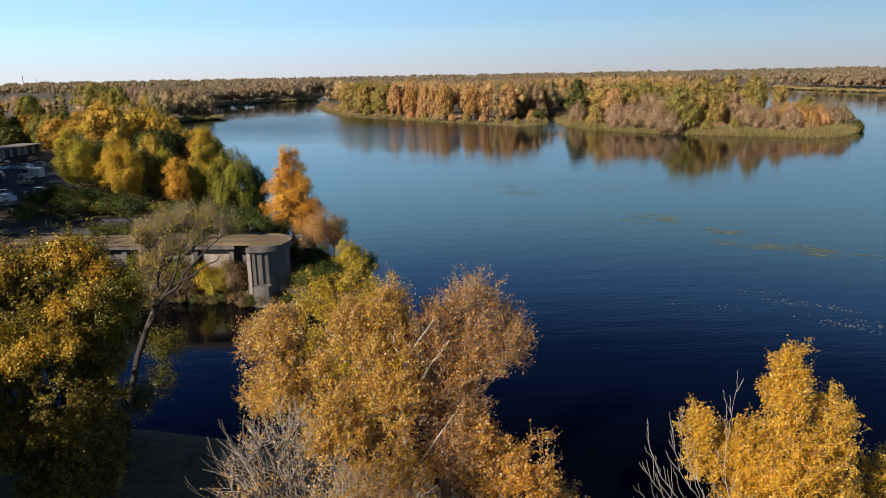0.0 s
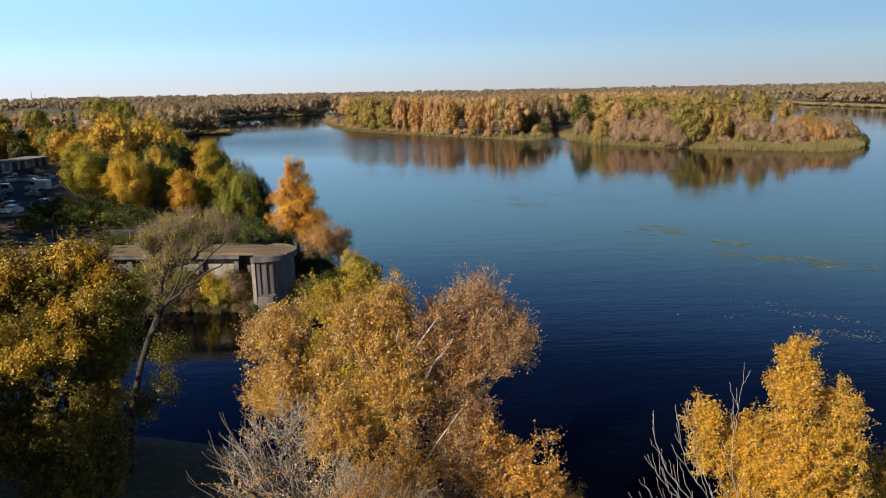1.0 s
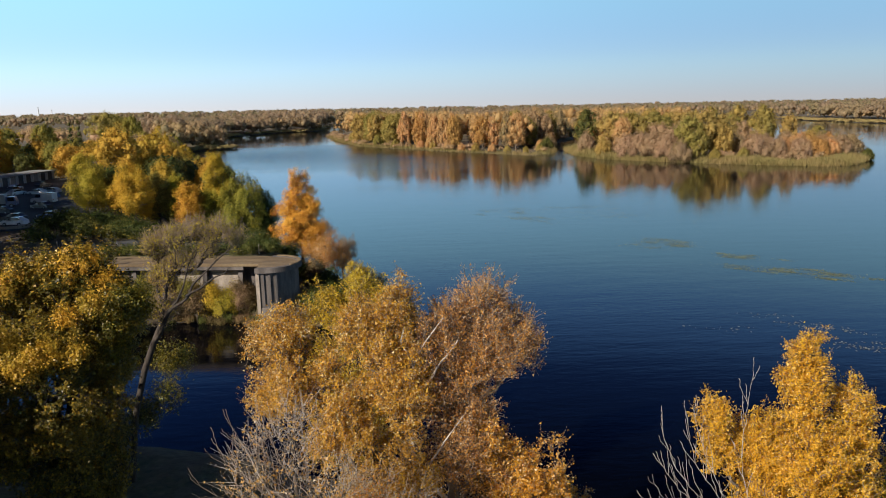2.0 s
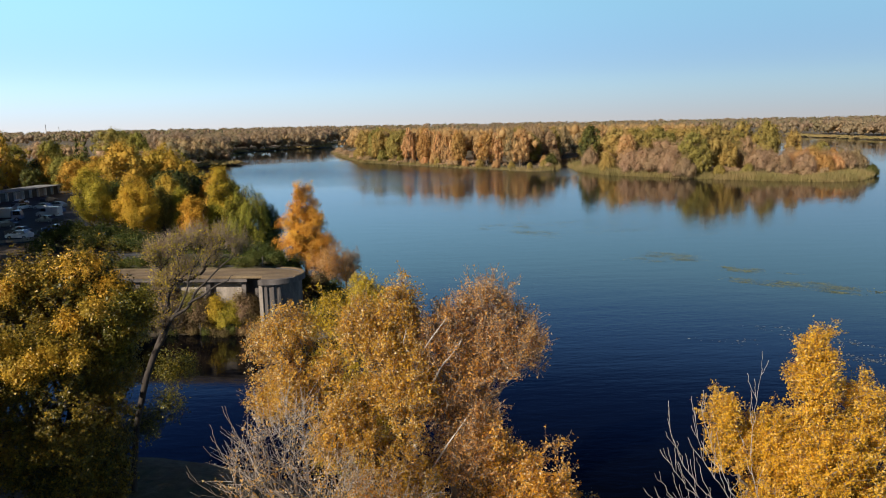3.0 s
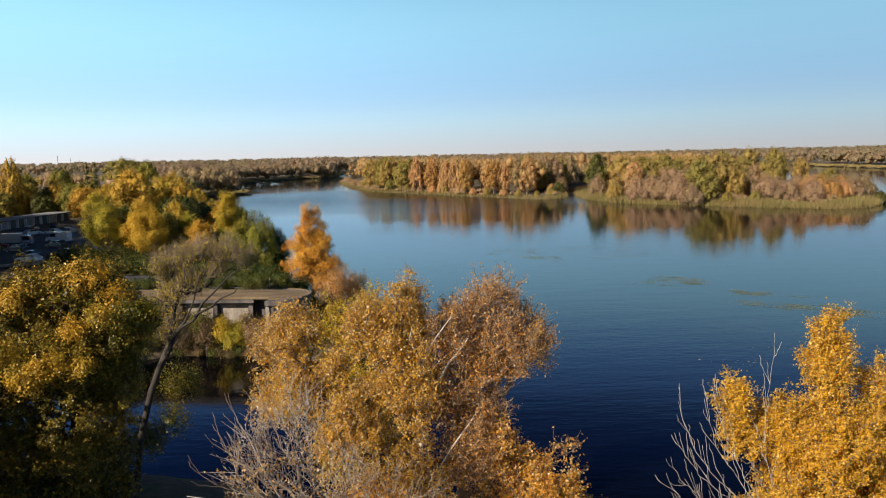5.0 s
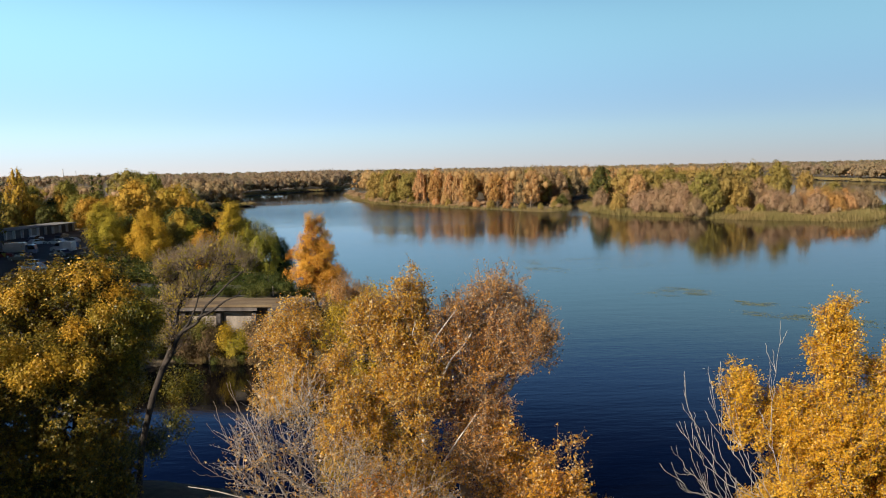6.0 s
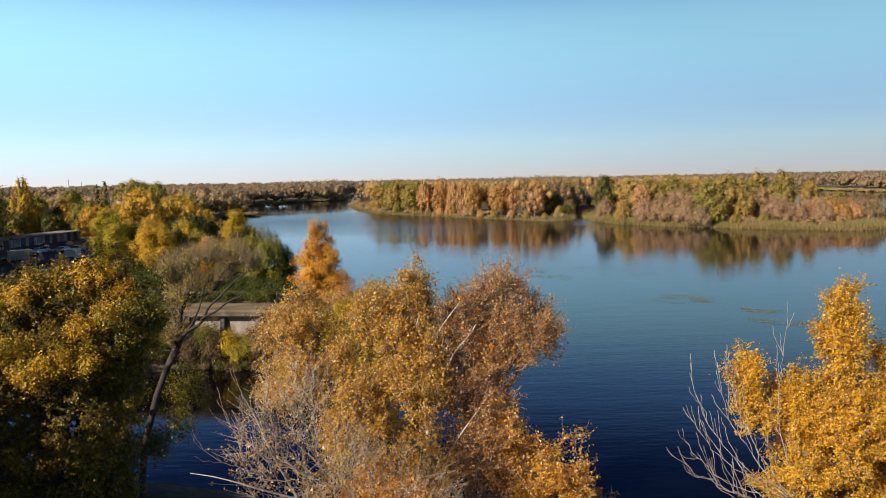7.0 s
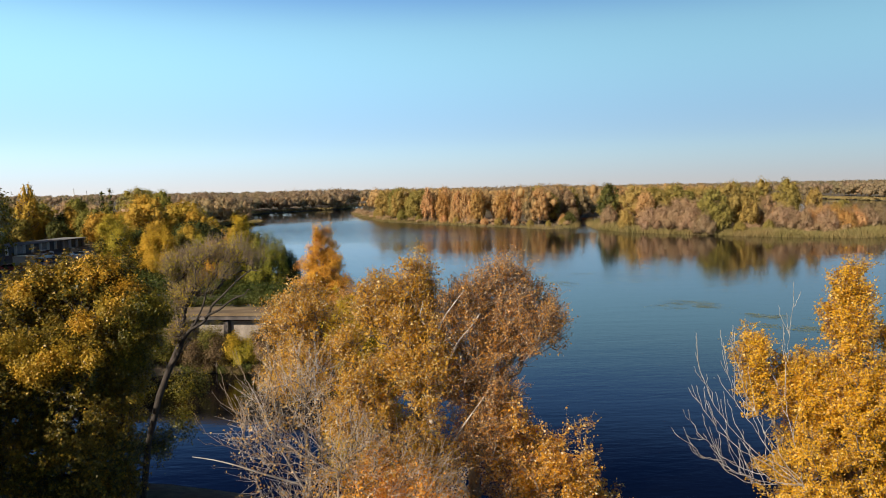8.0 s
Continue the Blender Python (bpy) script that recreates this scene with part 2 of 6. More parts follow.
GROUND = ground_material()
# quay concrete: weathered, and darkened to carry the shade on its walls
CONCRETE = surface("weathered_shaded_concrete", [(0.3, (0.05, 0.042, 0.038)), (0.5, (0.10, 0.085, 0.075)), (0.7, (0.17, 0.145, 0.125))], 0.7, 0.9, 9, 0.5, 0.02, stretch=(1, 1, 0.2))
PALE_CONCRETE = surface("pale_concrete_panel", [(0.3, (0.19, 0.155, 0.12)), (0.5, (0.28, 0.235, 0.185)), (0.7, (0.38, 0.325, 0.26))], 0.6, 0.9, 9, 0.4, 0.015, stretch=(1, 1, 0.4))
DECK = surface("worn_deck_paving", [(0.3, (0.08, 0.054, 0.028)), (0.5, (0.165, 0.115, 0.06)), (0.7, (0.25, 0.185, 0.10))], 0.35, 0.92, 10, 0.5, 0.02, stretch=(0.5, 1.6, 1))
ASPHALT = surface("worn_asphalt", [(0.3, (0.035, 0.036, 0.04)), (0.7, (0.075, 0.075, 0.08))], 0.25, 0.9, 12, 0.4, 0.01)
PATH_GREY = surface("worn_road_paving", [(0.3, (0.04, 0.04, 0.045)), (0.7, (0.085, 0.082, 0.08))], 0.25, 0.9, 12, 0.3, 0.01)


# ---- mesh helpers ----
def mesh_object(name, verts, faces, material, parent=None, smooth=False):
    """A mesh object from arrays of vertices and of equal-sided faces."""
    verts, faces = np.asarray(verts, np.float32), np.asarray(faces, np.int32)
    me = bpy.data.meshes.new(name)
    k = faces.shape[1]
    me.vertices.add(len(verts))
    me.vertices.foreach_set("co", verts.ravel())
    me.loops.add(faces.size)
    me.loops.foreach_set("vertex_index", faces.ravel())
    me.polygons.add(len(faces))
    me.polygons.foreach_set("loop_start", np.arange(0, faces.size, k, dtype=np.int32))
    if smooth:
        me.polygons.foreach_set("use_smooth", np.ones(len(faces), bool))
    me.update(calc_edges=True)
    if material:
        me.materials.append(material)
    ob = new(name, me)
    ob.parent = parent
    return ob


def part(name, bm, material, parent, label="", smooth=False):
    """One bmesh as one mesh object under a thing or a part."""
    bmesh.ops.recalc_face_normals(bm, faces=bm.faces)
    me = bpy.data.meshes.new(name)
    bm.to_mesh(me)
    bm.free()
    if smooth:
        for f in me.polygons:
            f.use_smooth = True
    me.materials.append(material)
    ob = new(name, me)
    ob.parent = parent
    if label:
        ob["label"] = label
    return ob


def box(bm, x0, y0, z0, x1, y1, z1, bevel=0.0, m=None):
    r = bmesh.ops.create_cube(bm, size=1.0)
    vs = r["verts"]
    for v in vs:
        v.co = Vector((x0 + (v.co.x + 0.5) * (x1 - x0), y0 + (v.co.y + 0.5) * (y1 - y0), z0 + (v.co.z + 0.5) * (z1 - z0)))
    if bevel:
        es = list({e for v in vs for e in v.link_edges})
        bv = bmesh.ops.bevel(bm, geom=es, offset=bevel, segments=1, affect="EDGES")
        vs = list({v for f in bv["faces"] for v in f.verts} | {v for v in vs if v.is_valid})
    if m:
        for v in vs:
            v.co = m @ v.co
    return vs


def prism(bm, outline, z0, z1):
    """An outline in plan, extruded from z0 to z1."""
    low = [bm.verts.new((x, y, z0)) for x, y in outline]
    top = [bm.verts.new((x, y, z1)) for x, y in outline]
    n = len(outline)
    bm.faces.new(top)
    bm.faces.new(low[::-1])
    for i in range(n):
        j = (i + 1) % n
        bm.faces.new((low[i], low[j], top[j], top[i]))


def tubes(p0, p1, r0, r1, sides):
    """Tapered tubes between pairs of points, all in one array."""
    d = p1 - p0
    d = d / np.maximum(np.linalg.norm(d, axis=1, keepdims=True), 1e-6)
    ref = np.where(np.abs(d[:, 2:3]) < 0.9, np.array([[0, 0, 1.0]]), np.array([[1.0, 0, 0]]))
    u = np.cross(d, ref)
    u /= np.linalg.norm(u, axis=1, keepdims=True)
    w = np.cross(d, u)
    a = np.arange(sides) * 2 * np.pi / sides
    ring = u[:, None] * np.cos(a)[None, :, None] + w[:, None] * np.sin(a)[None, :, None]
    v = np.concatenate([p0[:, None] + ring * r0[:, None, None], p1[:, None] + ring * r1[:, None, None]], 1).reshape(-1, 3)
    i = np.arange(sides)
    j = (i + 1) % sides
    f = np.stack([i, j, j + sides, i + sides], 1)
    f = (f[None] + (np.arange(len(p0)) * 2 * sides)[:, None, None]).reshape(-1, 4)
    return v, f


def chain(pts, rad, sides):
    """One closed tapering tube along a line of points."""
    d = unit(np.gradient(pts, axis=0))
    u = unit(np.cross(d, np.array([0.31, 0.95, 0.05])))
    w = np.cross(d, u)
    a = np.arange(sides) * 2 * np.pi / sides
    v = (pts[:, None] + (u[:, None] * np.cos(a)[None, :, None] + w[:, None] * np.sin(a)[None, :, None]) * rad[:, None, None]).reshape(-1, 3)
    i = np.arange(sides)
    j = (i + 1) % sides
    f = np.stack([i, j, j + sides, i + sides], 1)
    return v, (f[None] + (np.arange(len(pts) - 1) * sides)[:, None, None]).reshape(-1, 4)


def unit(a):
    return a / np.maximum(np.linalg.norm(a, axis=-1, keepdims=True), 1e-9)


# ---- trees ----
def sample_lobes(rng, lobes, count, shell=0.5, thin_below=None):
    """Bough tips inside a crown that is made of uneven ellipsoids (x, y, z, rx, ry, rz)."""
    vol = np.array([(l[3] * l[4] * l[5]) ** 0.75 for l in lobes])
    if thin_below is not None:
        vol = vol * np.array([0.4 if l[2] < thin_below else 1.0 for l in lobes])
    pick = rng.choice(len(lobes), count, p=vol / vol.sum())
    L = np.array(lobes)[pick]
    d = unit(rng.normal(size=(count, 3)))
    wob = 1 + 0.20 * np.sin(d[:, 0] * 4.1 + pick * 1.7) * np.cos(d[:, 1] * 3.7 + pick) + 0.13 * np.sin(d[:, 2] * 6.3 + d[:, 0] * 5 + pick * 2.3)
    r = 0.86 * (shell + (1 - shell) * rng.random(count) ** 0.7) * wob * (1 + 0.08 * rng.normal(size=count))
    return L[:, :3] + d * L[:, 3:6] * r[:, None], d


def leaf_sprays(rng, at, out, leaf, spread, twig, per, up=0.5, tidy=1.0, shoots=5):
    """Leaves set along a spray of thin shoots at each bough tip; returns the shoots' two ends as well."""
    n = len(at)
    axis = unit(np.repeat(out, shoots, 0) * 0.6 + np.array([0, 0, up]) + rng.normal(size=(n * shoots, 3)) * 0.62)
    start = np.repeat(at, shoots, 0)
    end = start + axis * twig * (0.45 + 0.9 * rng.random((n * shoots, 1)))
    pick = np.repeat(np.arange(n), per) * shoots + rng.integers(0, shoots, n * per)
    c = start[pick] + (end - start)[pick] * rng.random((n * per, 1)) ** 0.75 + rng.normal(size=(n * per, 3)) * spread
    nor = unit(np.repeat(out, per, 0) * tidy + np.array([0, 0, 0.3]) + rng.normal(size=c.shape) * 0.6)
    a = unit(np.cross(nor, rng.normal(size=c.shape)))
    b = np.cross(nor, a)
    s = leaf * (0.6 + 0.8 * rng.random((n * per, 1)))
    v = np.stack([c - a * s * 0.52 - b * s * 0.12, c + b * s * 0.56 + nor * s * 0.10, c + a * s * 0.52 - b * s * 0.12], 1).reshape(-1, 3)
    return v, np.arange(len(v)).reshape(-1, 3), start, end


def leaf_clumps(rng, at, out, leaf, spread, twig, per, up=0.5, tidy=1.0):
    """Leaves round short twigs, turned outwards and upwards in the mean."""
    n = len(at)
    axis = unit(out * 0.7 + np.array([0, 0, up]) + rng.normal(size=(n, 3)) * 0.35)
    c = np.repeat(at, per, 0) + np.repeat(axis, per, 0) * (rng.random((n * per, 1)) - 0.45) * twig + rng.normal(size=(n * per, 3)) * spread
    nor = unit(np.repeat(out, per, 0) * tidy + np.array([0, 0, 0.3]) + rng.normal(size=(n * per, 3)) * 0.55)
    a = unit(np.cross(nor, rng.normal(size=(n * per, 3))))
    b = np.cross(nor, a)
    s = leaf * (0.65 + 0.7 * rng.random((n * per, 1)))
    v = np.stack([c - a * s * 0.5, c + b * s * 0.61 + nor * s * 0.10, c + a * s * 0.5], 1).reshape(-1, 3)
    return v, np.arange(len(v)).reshape(-1, 3)


def grow(rng, root_nodes, tips, balance=0.4):
    """Joins bough tips to the stem: each to the node that keeps both the gap and the way to the root short."""
    nodes = [np.array(p, float) for p in root_nodes]
    parent = [-1] + list(range(len(nodes) - 1))
    way = [0.0]
    for i in range(1, len(nodes)):
        way.append(way[-1] + np.linalg.norm(nodes[i] - nodes[i - 1]))
    P = np.zeros((len(nodes) + len(tips), 3))
    W = np.zeros(len(P))
    P[:len(nodes)], W[:len(nodes)] = nodes, way
    start = max(1, len(nodes) // 4)
    n = len(nodes)
    order = np.argsort(np.linalg.norm(tips - nodes[len(nodes) // 2], axis=1))
    for k in order:
        gap = np.linalg.norm(P[start:n] - tips[k], axis=1)
        drop = np.maximum(P[start:n, 2] - tips[k, 2], 0)
        q = start + int(np.argmin(gap + balance * W[start:n] + drop * 0.8))
        P[n], W[n] = tips[k], W[q] + np.linalg.norm(P[q] - tips[k])
        parent.append(q)
        n += 1
    return P, np.array(parent)


def limb_mesh(rng, P, parent, stem, trunk_r, tip_r=0.012, power=0.5, bend=0.10, least=0):
    """Tubes for all limbs: thickness by the number of tips that hang on each."""
    n = len(P)
    load = np.ones(n)
    for i in range(n - 1, 0, -1):
        load[parent[i]] += load[i]
    rad = np.maximum(tip_r, trunk_r * (load / load[0]) ** power)
    out = {}
    for sel, key in ((range(1, stem), "trunk"), (range(stem, n), "limbs")):
        idx = np.array(list(sel))
        if key == "limbs" and least:
            idx = idx[load[idx] >= least]
        a, b = P[parent[idx]], P[idx]
        ra, rb = np.minimum(rad[parent[idx]], rad[idx] * 1.35 if key == "limbs" else 9), rad[idx]
        if key == "trunk":
            out[key] = chain(P[:stem], np.maximum(rad[:stem], trunk_r * 0.12), 9)
            continue
        if least:
            out[key] = tubes(a, b, ra, rb, 3)
            continue
        L = np.linalg.norm(b - a, axis=1, keepdims=True)
        m1 = a + (b - a) * 0.36 + rng.normal(size=a.shape) * L * bend + np.array([0, 0, -0.05]) * L
        m2 = a + (b - a) * 0.70 + rng.normal(size=a.shape) * L * bend
        r1, r2 = ra * 0.64 + rb * 0.36, ra * 0.3 + rb * 0.7
        vs, fs, base = [], [], 0
        for p, q, s, t in ((a, m1, ra, r1), (m1, m2, r1, r2), (m2, b, r2, rb)):
            v, f = tubes(p, q, s, t, 4 if trunk_r > 0.2 else 3)
            vs.append(v)
            fs.append(f + base)
            base += len(v)
        out[key] = np.concatenate(vs), np.concatenate(fs)
    return out


def stem_nodes(rng, points, step=1.2, wobble=0.08):
    """Points along a bent stem, from the ground up."""
    pts = [np.array(p, float) for p in points]
    nodes = [pts[0]]
    for a, b in zip(pts[:-1], pts[1:]):
        k = max(1, int(np.linalg.norm(b - a) / step))
        for i in range(1, k + 1):
            nodes.append(a + (b - a) * i / k + rng.normal(size=3) * wobble * np.array([1, 1, 0.2]))
    return nodes


def tree(name, label, base, stem, lobes, leaf_mat, bark, seed, tips=300, per=40, leaf=0.1, spread=0.22, twig=0.7, trunk_r=0.2,
         shell=0.5, up=0.5, category="tree", group="", leafy=1.0, tip_r=0.012, balance=0.4, tidy=1.0, least=0, twig_mat=None, thin_below=None, shoots=0):
    """A tree: stem and crown in metres from its foot."""
    rng = np.random.default_rng(seed)
    root = new(name)
    root.location = base
    tagged(root, label, category, group)
    nodes = stem_nodes(rng, stem)
    at, out = sample_lobes(rng, lobes, tips, shell, None if thin_below is None else thin_below - base[2])
    P, parent = grow(rng, nodes, at, balance)
    heart = at.mean(0) - np.array([0, 0, 0.12 * np.ptp(at[:, 2])])
    out = unit(out * 0.55 + unit(at - heart) * 0.8)
    limbs = limb_mesh(rng, P, parent, len(nodes), trunk_r, tip_r, least=least)
    v, f = limbs["trunk"]
    mesh_object("trunk", v, f, bark, root, True)
    v, f = limbs["limbs"]
    keep = rng.random(len(at)) < leafy
    if shoots:
        lv, lf, sa, sb = leaf_sprays(rng, at, out, leaf, spread, twig, per, up, tidy, shoots)
        lv = lv.reshape(-1, 3, 3)[np.repeat(keep, per)].reshape(-1, 3)
        lf = lf[:len(lv) // 3]
        tv, tf = tubes(sa, sb, np.full(len(sa), tip_r * 0.6), np.full(len(sa), tip_r * 0.25), 3)
        tagged(mesh_object("twigwork", tv, tf, twig_mat or bark, root), kind="stuff")
    else:
        lv, lf = leaf_clumps(rng, at[keep], out[keep], leaf, spread, twig, per, up, tidy)
    tagged(mesh_object("branchwork", v, f, bark, root), kind="stuff")
    if len(lv):
        tagged(mesh_object("foliage", lv, lf, leaf_mat, root), kind="stuff")
    return root


# ---- ground and water ----
MAINLAND = [(700, -600), (90, -20), (45, 12), (24, 27), (12, 38), (4, 45), (-6, 51), (-12.5, 53.8), (-20, 55.5), (-30, 60), (-40, 72), (-38, 86), (-28, 90.7),
            (-19.6, 89.2), (-15.5, 86.2), (-10.0, 86.4), (-6, 89.5), (-1.8, 94.5), (-2.5, 101), (-6.5, 108), (-9.5, 114), (-14, 122), (-18.5, 130), (-21.5, 137),
            (-24, 144), (-29, 156), (-46, 222), (-74, 315), (-92, 372), (-122, 430), (-134, 478), (-108, 508), (-130, 528), (-150, 610), (-166, 733),
            (-144, 792), (-126, 832), (-92, 864), (-88, 925), (-104, 1010), (-75, 1100), (-30, 1250), (120, 1330), (330, 1200), (470, 1080), (532, 995), (504, 906), (500, 838), (491, 707),
            (520, 560), (760, 360), (4600, 200), (4600, 4600), (-4600, 4600), (-4600, -4600), (700, -4600)]
ISLAND_A = [(-66, 705), (-46, 586), (-25, 497), (1.4, 461), (27, 423), (49, 395), (66, 371), (77, 374), (86, 398), (98, 470), (150, 570), (270, 660), (330, 790), (230, 930), (40, 940), (-50, 830)]
ISLAND_B = [(93, 404), (89, 365), (96, 334), (113, 315), (130.6, 297), (147.5, 283.6), (162.5, 273.7), (176, 276.5), (190, 291), (199, 309), (206, 345), (215, 400), (225, 455), (190, 505), (140, 510), (106, 460)]


def inside_by(poly, x, y):
    """Distance to a shoreline, positive on land."""
    p = np.array(poly, float)
    q = np.roll(p, -1, 0)
    best = np.full(x.shape, 1e9)
    odd = np.zeros(x.shape, bool)
    for (ax, ay), (bx, by) in zip(p, q):
        dx, dy = bx - ax, by - ay
        t = np.clip(((x - ax) * dx + (y - ay) * dy) / (dx * dx + dy * dy), 0, 1)
        best = np.minimum(best, np.hypot(x - ax - t * dx, y - ay - t * dy))
        cross = (ay > y) != (by > y)
        with np.errstate(divide="ignore", invalid="ignore"):
            odd ^= cross & (x < (bx - ax) * (y - ay) / (by - ay) + ax)
    return np.where(odd, best, -best)


def smooth(a, b, v):
    t = np.clip((v - a) / (b - a), 0, 1)
    return t * t * (3 - 2 * t)


def height_at(x, y):
    x, y = np.asarray(x, float), np.asarray(y, float)
    wob = 1.1 * np.sin(x * 0.23 + y * 0.11) + 0.9 * np.sin(y * 0.31 - x * 0.17)
    main = inside_by(MAINLAND, x, y) + wob * 0.35
    isl = np.maximum(inside_by(ISLAND_A, x, y), inside_by(ISLAND_B, x, y)) + wob * 0.6
    z = np.clip(main * 0.30, -2.5, 1.2) + 5.3 * smooth(3, 34, main) * smooth(70, 100, y) * (1 - smooth(380, 620, y)) * (1 - smooth(-15, 20, x)) + 1.0 * smooth(3, 30, main) * smooth(380, 620, y) + 1.9 * smooth(4, 20, main) * (1 - smooth(70, 100, y))
    z = np.maximum(z, np.clip(isl * 0.20, -2.5, 0.9))
    # the raised bank behind the concrete wall
    along = 93.3 - (x + 22) * 0.131
    bank = smooth(-0.5, 3.0, y - along) * (1 - smooth(13, 27, y - along)) * (1 - smooth(-18, -11.5, x))
    z = z + bank * np.maximum(6.7 - z, 0)
    # steep earth edge at the foot of the wall
    edge = 1.15 * smooth(0.1, 1.5, main) * smooth(83, 86, y) * (1 - smooth(94, 98, y)) * smooth(-46, -40, x) * (1 - smooth(-8, -4, x))
    z = np.where(edge > 0.05, np.maximum(z, edge), z)
    # higher ground under the near trees
    z = z + 1.5 * smooth(6, 40, main) * (1 - smooth(30, 75, y)) * smooth(-200, -20, -np.abs(x))
    # distant rise
    z = z + 7 * smooth(1800, 4200, np.hypot(x, y))
    return z + 0.10 * np.sin(x * 0.9) * np.cos(y * 0.7) * (z > 0.3)


def warp(n, near, far):
    """Grid lines that lie close together near the middle and spread towards the horizon."""
    s = np.linspace(-1, 1, n)
    k = math.asinh(far / near)
    return near * np.sinh(s * k)


gx = warp(240, 40, 4500) - 18
gy = warp(310, 60, 4500) + 100
X, Y = np.meshgrid(gx, gy)
Z = height_at(X, Y)
nx, ny = len(gx), len(gy)
ii = (np.arange(ny - 1)[:, None] * nx + np.arange(nx - 1)[None]).ravel()
ground = mesh_object("ground", np.stack([X, Y, Z], -1).reshape(-1, 3), np.stack([ii, ii + 1, ii + nx + 1, ii + nx], 1), GROUND, smooth=True)
tagged(ground, "dry grass and bare soil of low river banks", "ground", kind="structure")
water = mesh_object("water", [(-4550, -4550, 0), (4550, -4550, 0), (4550, 4550, 0), (-4550, 4550, 0)], [(0, 1, 2, 3)], WATER)
tagged(water, "calm dark blue river with light ripples", "water", kind="structure")


def on_ground(x, y):
    return float(height_at(np.array([x]), np.array([y]))[0])


# ---- concrete landing wall ----
def quay():
    root = new("quay")
    root.location = (-15.5, 91.3, 0.6)
    tagged(root, "weathered concrete quay with round bastion end and flat deck", "quay")
    ang = math.atan2(2.1, -16)
    ux, uy = math.cos(ang), math.sin(ang)
    fx, fy = uy, -ux  # towards the water in front
    if fy > 0:
        fx, fy = -fx, -fy

    def at(s, f):
        """s metres along the strip from the bastion's middle, f metres to the front."""
        return s * ux + f * fx, s * uy + f * fy

    R, half, long = 3.8, 1.7, 44.0
    base = math.atan2(fy, fx)
    turn = -1 if math.cos(base + 0.3) * -ux + math.sin(base + 0.3) * -uy < 0 else 1

    def arc(r, a0, a1, n):
        return [(r * math.cos(base + turn * radians(a0 + (a1 - a0) * i / n)), r * math.sin(base + turn * radians(a0 + (a1 - a0) * i / n))) for i in range(n + 1)]

    front = -4
    edge = arc(R, front, 180, 40)
    outline = edge + [at(long, -half - 2.6), at(long, half - 0.9), at(1.0, half - 0.9)]
    bm = bmesh.new()
    prism(bm, outline, 5.90, 6.22)
    bmesh.ops.triangulate(bm, faces=[f for f in bm.faces if len(f.verts) > 4])
    part("deck_slab", bm, DECK, root, "tan worn deck slab")
    # low rim round the end and along the back
    bm = bmesh.new()
    inner, outer = arc(R - 0.30, 60, 180, 30), arc(R + 0.06, 60, 180, 30)
    for i in range(len(inner) - 1):
        quad = [inner[i], outer[i], outer[i + 1], inner[i + 1]]
        lo = [bm.verts.new((*p, 6.0)) for p in quad]
        hi = [bm.verts.new((*p, 6.44)) for p in quad]
        bm.faces.new(hi)
        for a in range(4):
            bm.faces.new((lo[a], lo[(a + 1) % 4], hi[(a + 1) % 4], hi[a]))
    bmesh.ops.remove_doubles(bm, verts=bm.verts, dist=0.001)
    part("rim", bm, DECK, root, "low tan rim round the end")
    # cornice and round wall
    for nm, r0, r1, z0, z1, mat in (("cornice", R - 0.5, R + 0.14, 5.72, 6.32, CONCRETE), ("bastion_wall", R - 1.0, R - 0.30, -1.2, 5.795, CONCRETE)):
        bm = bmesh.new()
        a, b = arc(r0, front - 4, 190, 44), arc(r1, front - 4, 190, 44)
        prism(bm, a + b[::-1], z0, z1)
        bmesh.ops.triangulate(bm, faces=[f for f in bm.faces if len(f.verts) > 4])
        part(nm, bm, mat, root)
    for k, a0 in enumerate((-9, 3, 15, 27)):
        bm = bmesh.new()
        w = 7 if k == 0 else 4
        prism(bm, arc(R - 0.6, a0, a0 + w, 3) + arc(R - 0.14, a0, a0 + w, 3)[::-1], -1.0, 5.56)
        # sun on the first pilaster is put into its paler concrete
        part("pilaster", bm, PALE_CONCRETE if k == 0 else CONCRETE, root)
    bm = bmesh.new()
    m = Matrix.Translation((*at(-1.2, R + 0.1), 0)) @ Matrix.Rotation(ang, 4, "Z")
    box(bm, -1.0, -0.8, -1, 0.9, 0.8, 1.75, 0.06, m)
    part("plinth", bm, CONCRETE, root, "low concrete plinth block")
    # edge beam, back wall, buttresses and panels under the strip
    bm = bmesh.new()
    prism(bm, [at(3.0, half - 1.0), at(long, half - 1.0), at(long, half - 1.5), at(3.0, half - 1.5)], 5.42, 5.895)
    part("edge_beam", bm, CONCRETE, root)
    bm = bmesh.new()
    prism(bm, [at(2.0, half - 2.4), at(long, half - 2.4), at(long, half - 3.1), at(2.0, half - 3.1)], -1.8, 5.79)
    part("back_wall", bm, CONCRETE, root)
    s = 3.6
    while s < long - 5:
        bm = bmesh.new()
        prism(bm, [at(s + 0.5, half - 2.1), at(s + 4.0, half - 2.1), at(s + 4.0, half - 2.39), at(s + 0.5, half - 2.39)], 0.9, 5.1)
        # the sunlit panels near the bastion get pale concrete, the shaded rest dark
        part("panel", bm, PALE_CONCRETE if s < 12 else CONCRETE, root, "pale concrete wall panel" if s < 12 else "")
        bm = bmesh.new()
        p = at(s, half - 2.3)
        q = at(s, half - 1.55)
        e = at(s, half - 1.2)
        tx, ty = ux * 0.28, uy * 0.28
        pts = [(p, -1.0), (e, -1.0), (e, 1.2), (q, 4.8), (q, 5.19), (p, 5.19)]
        left = [bm.verts.new((c[0] - tx, c[1] - ty, z)) for c, z in pts]
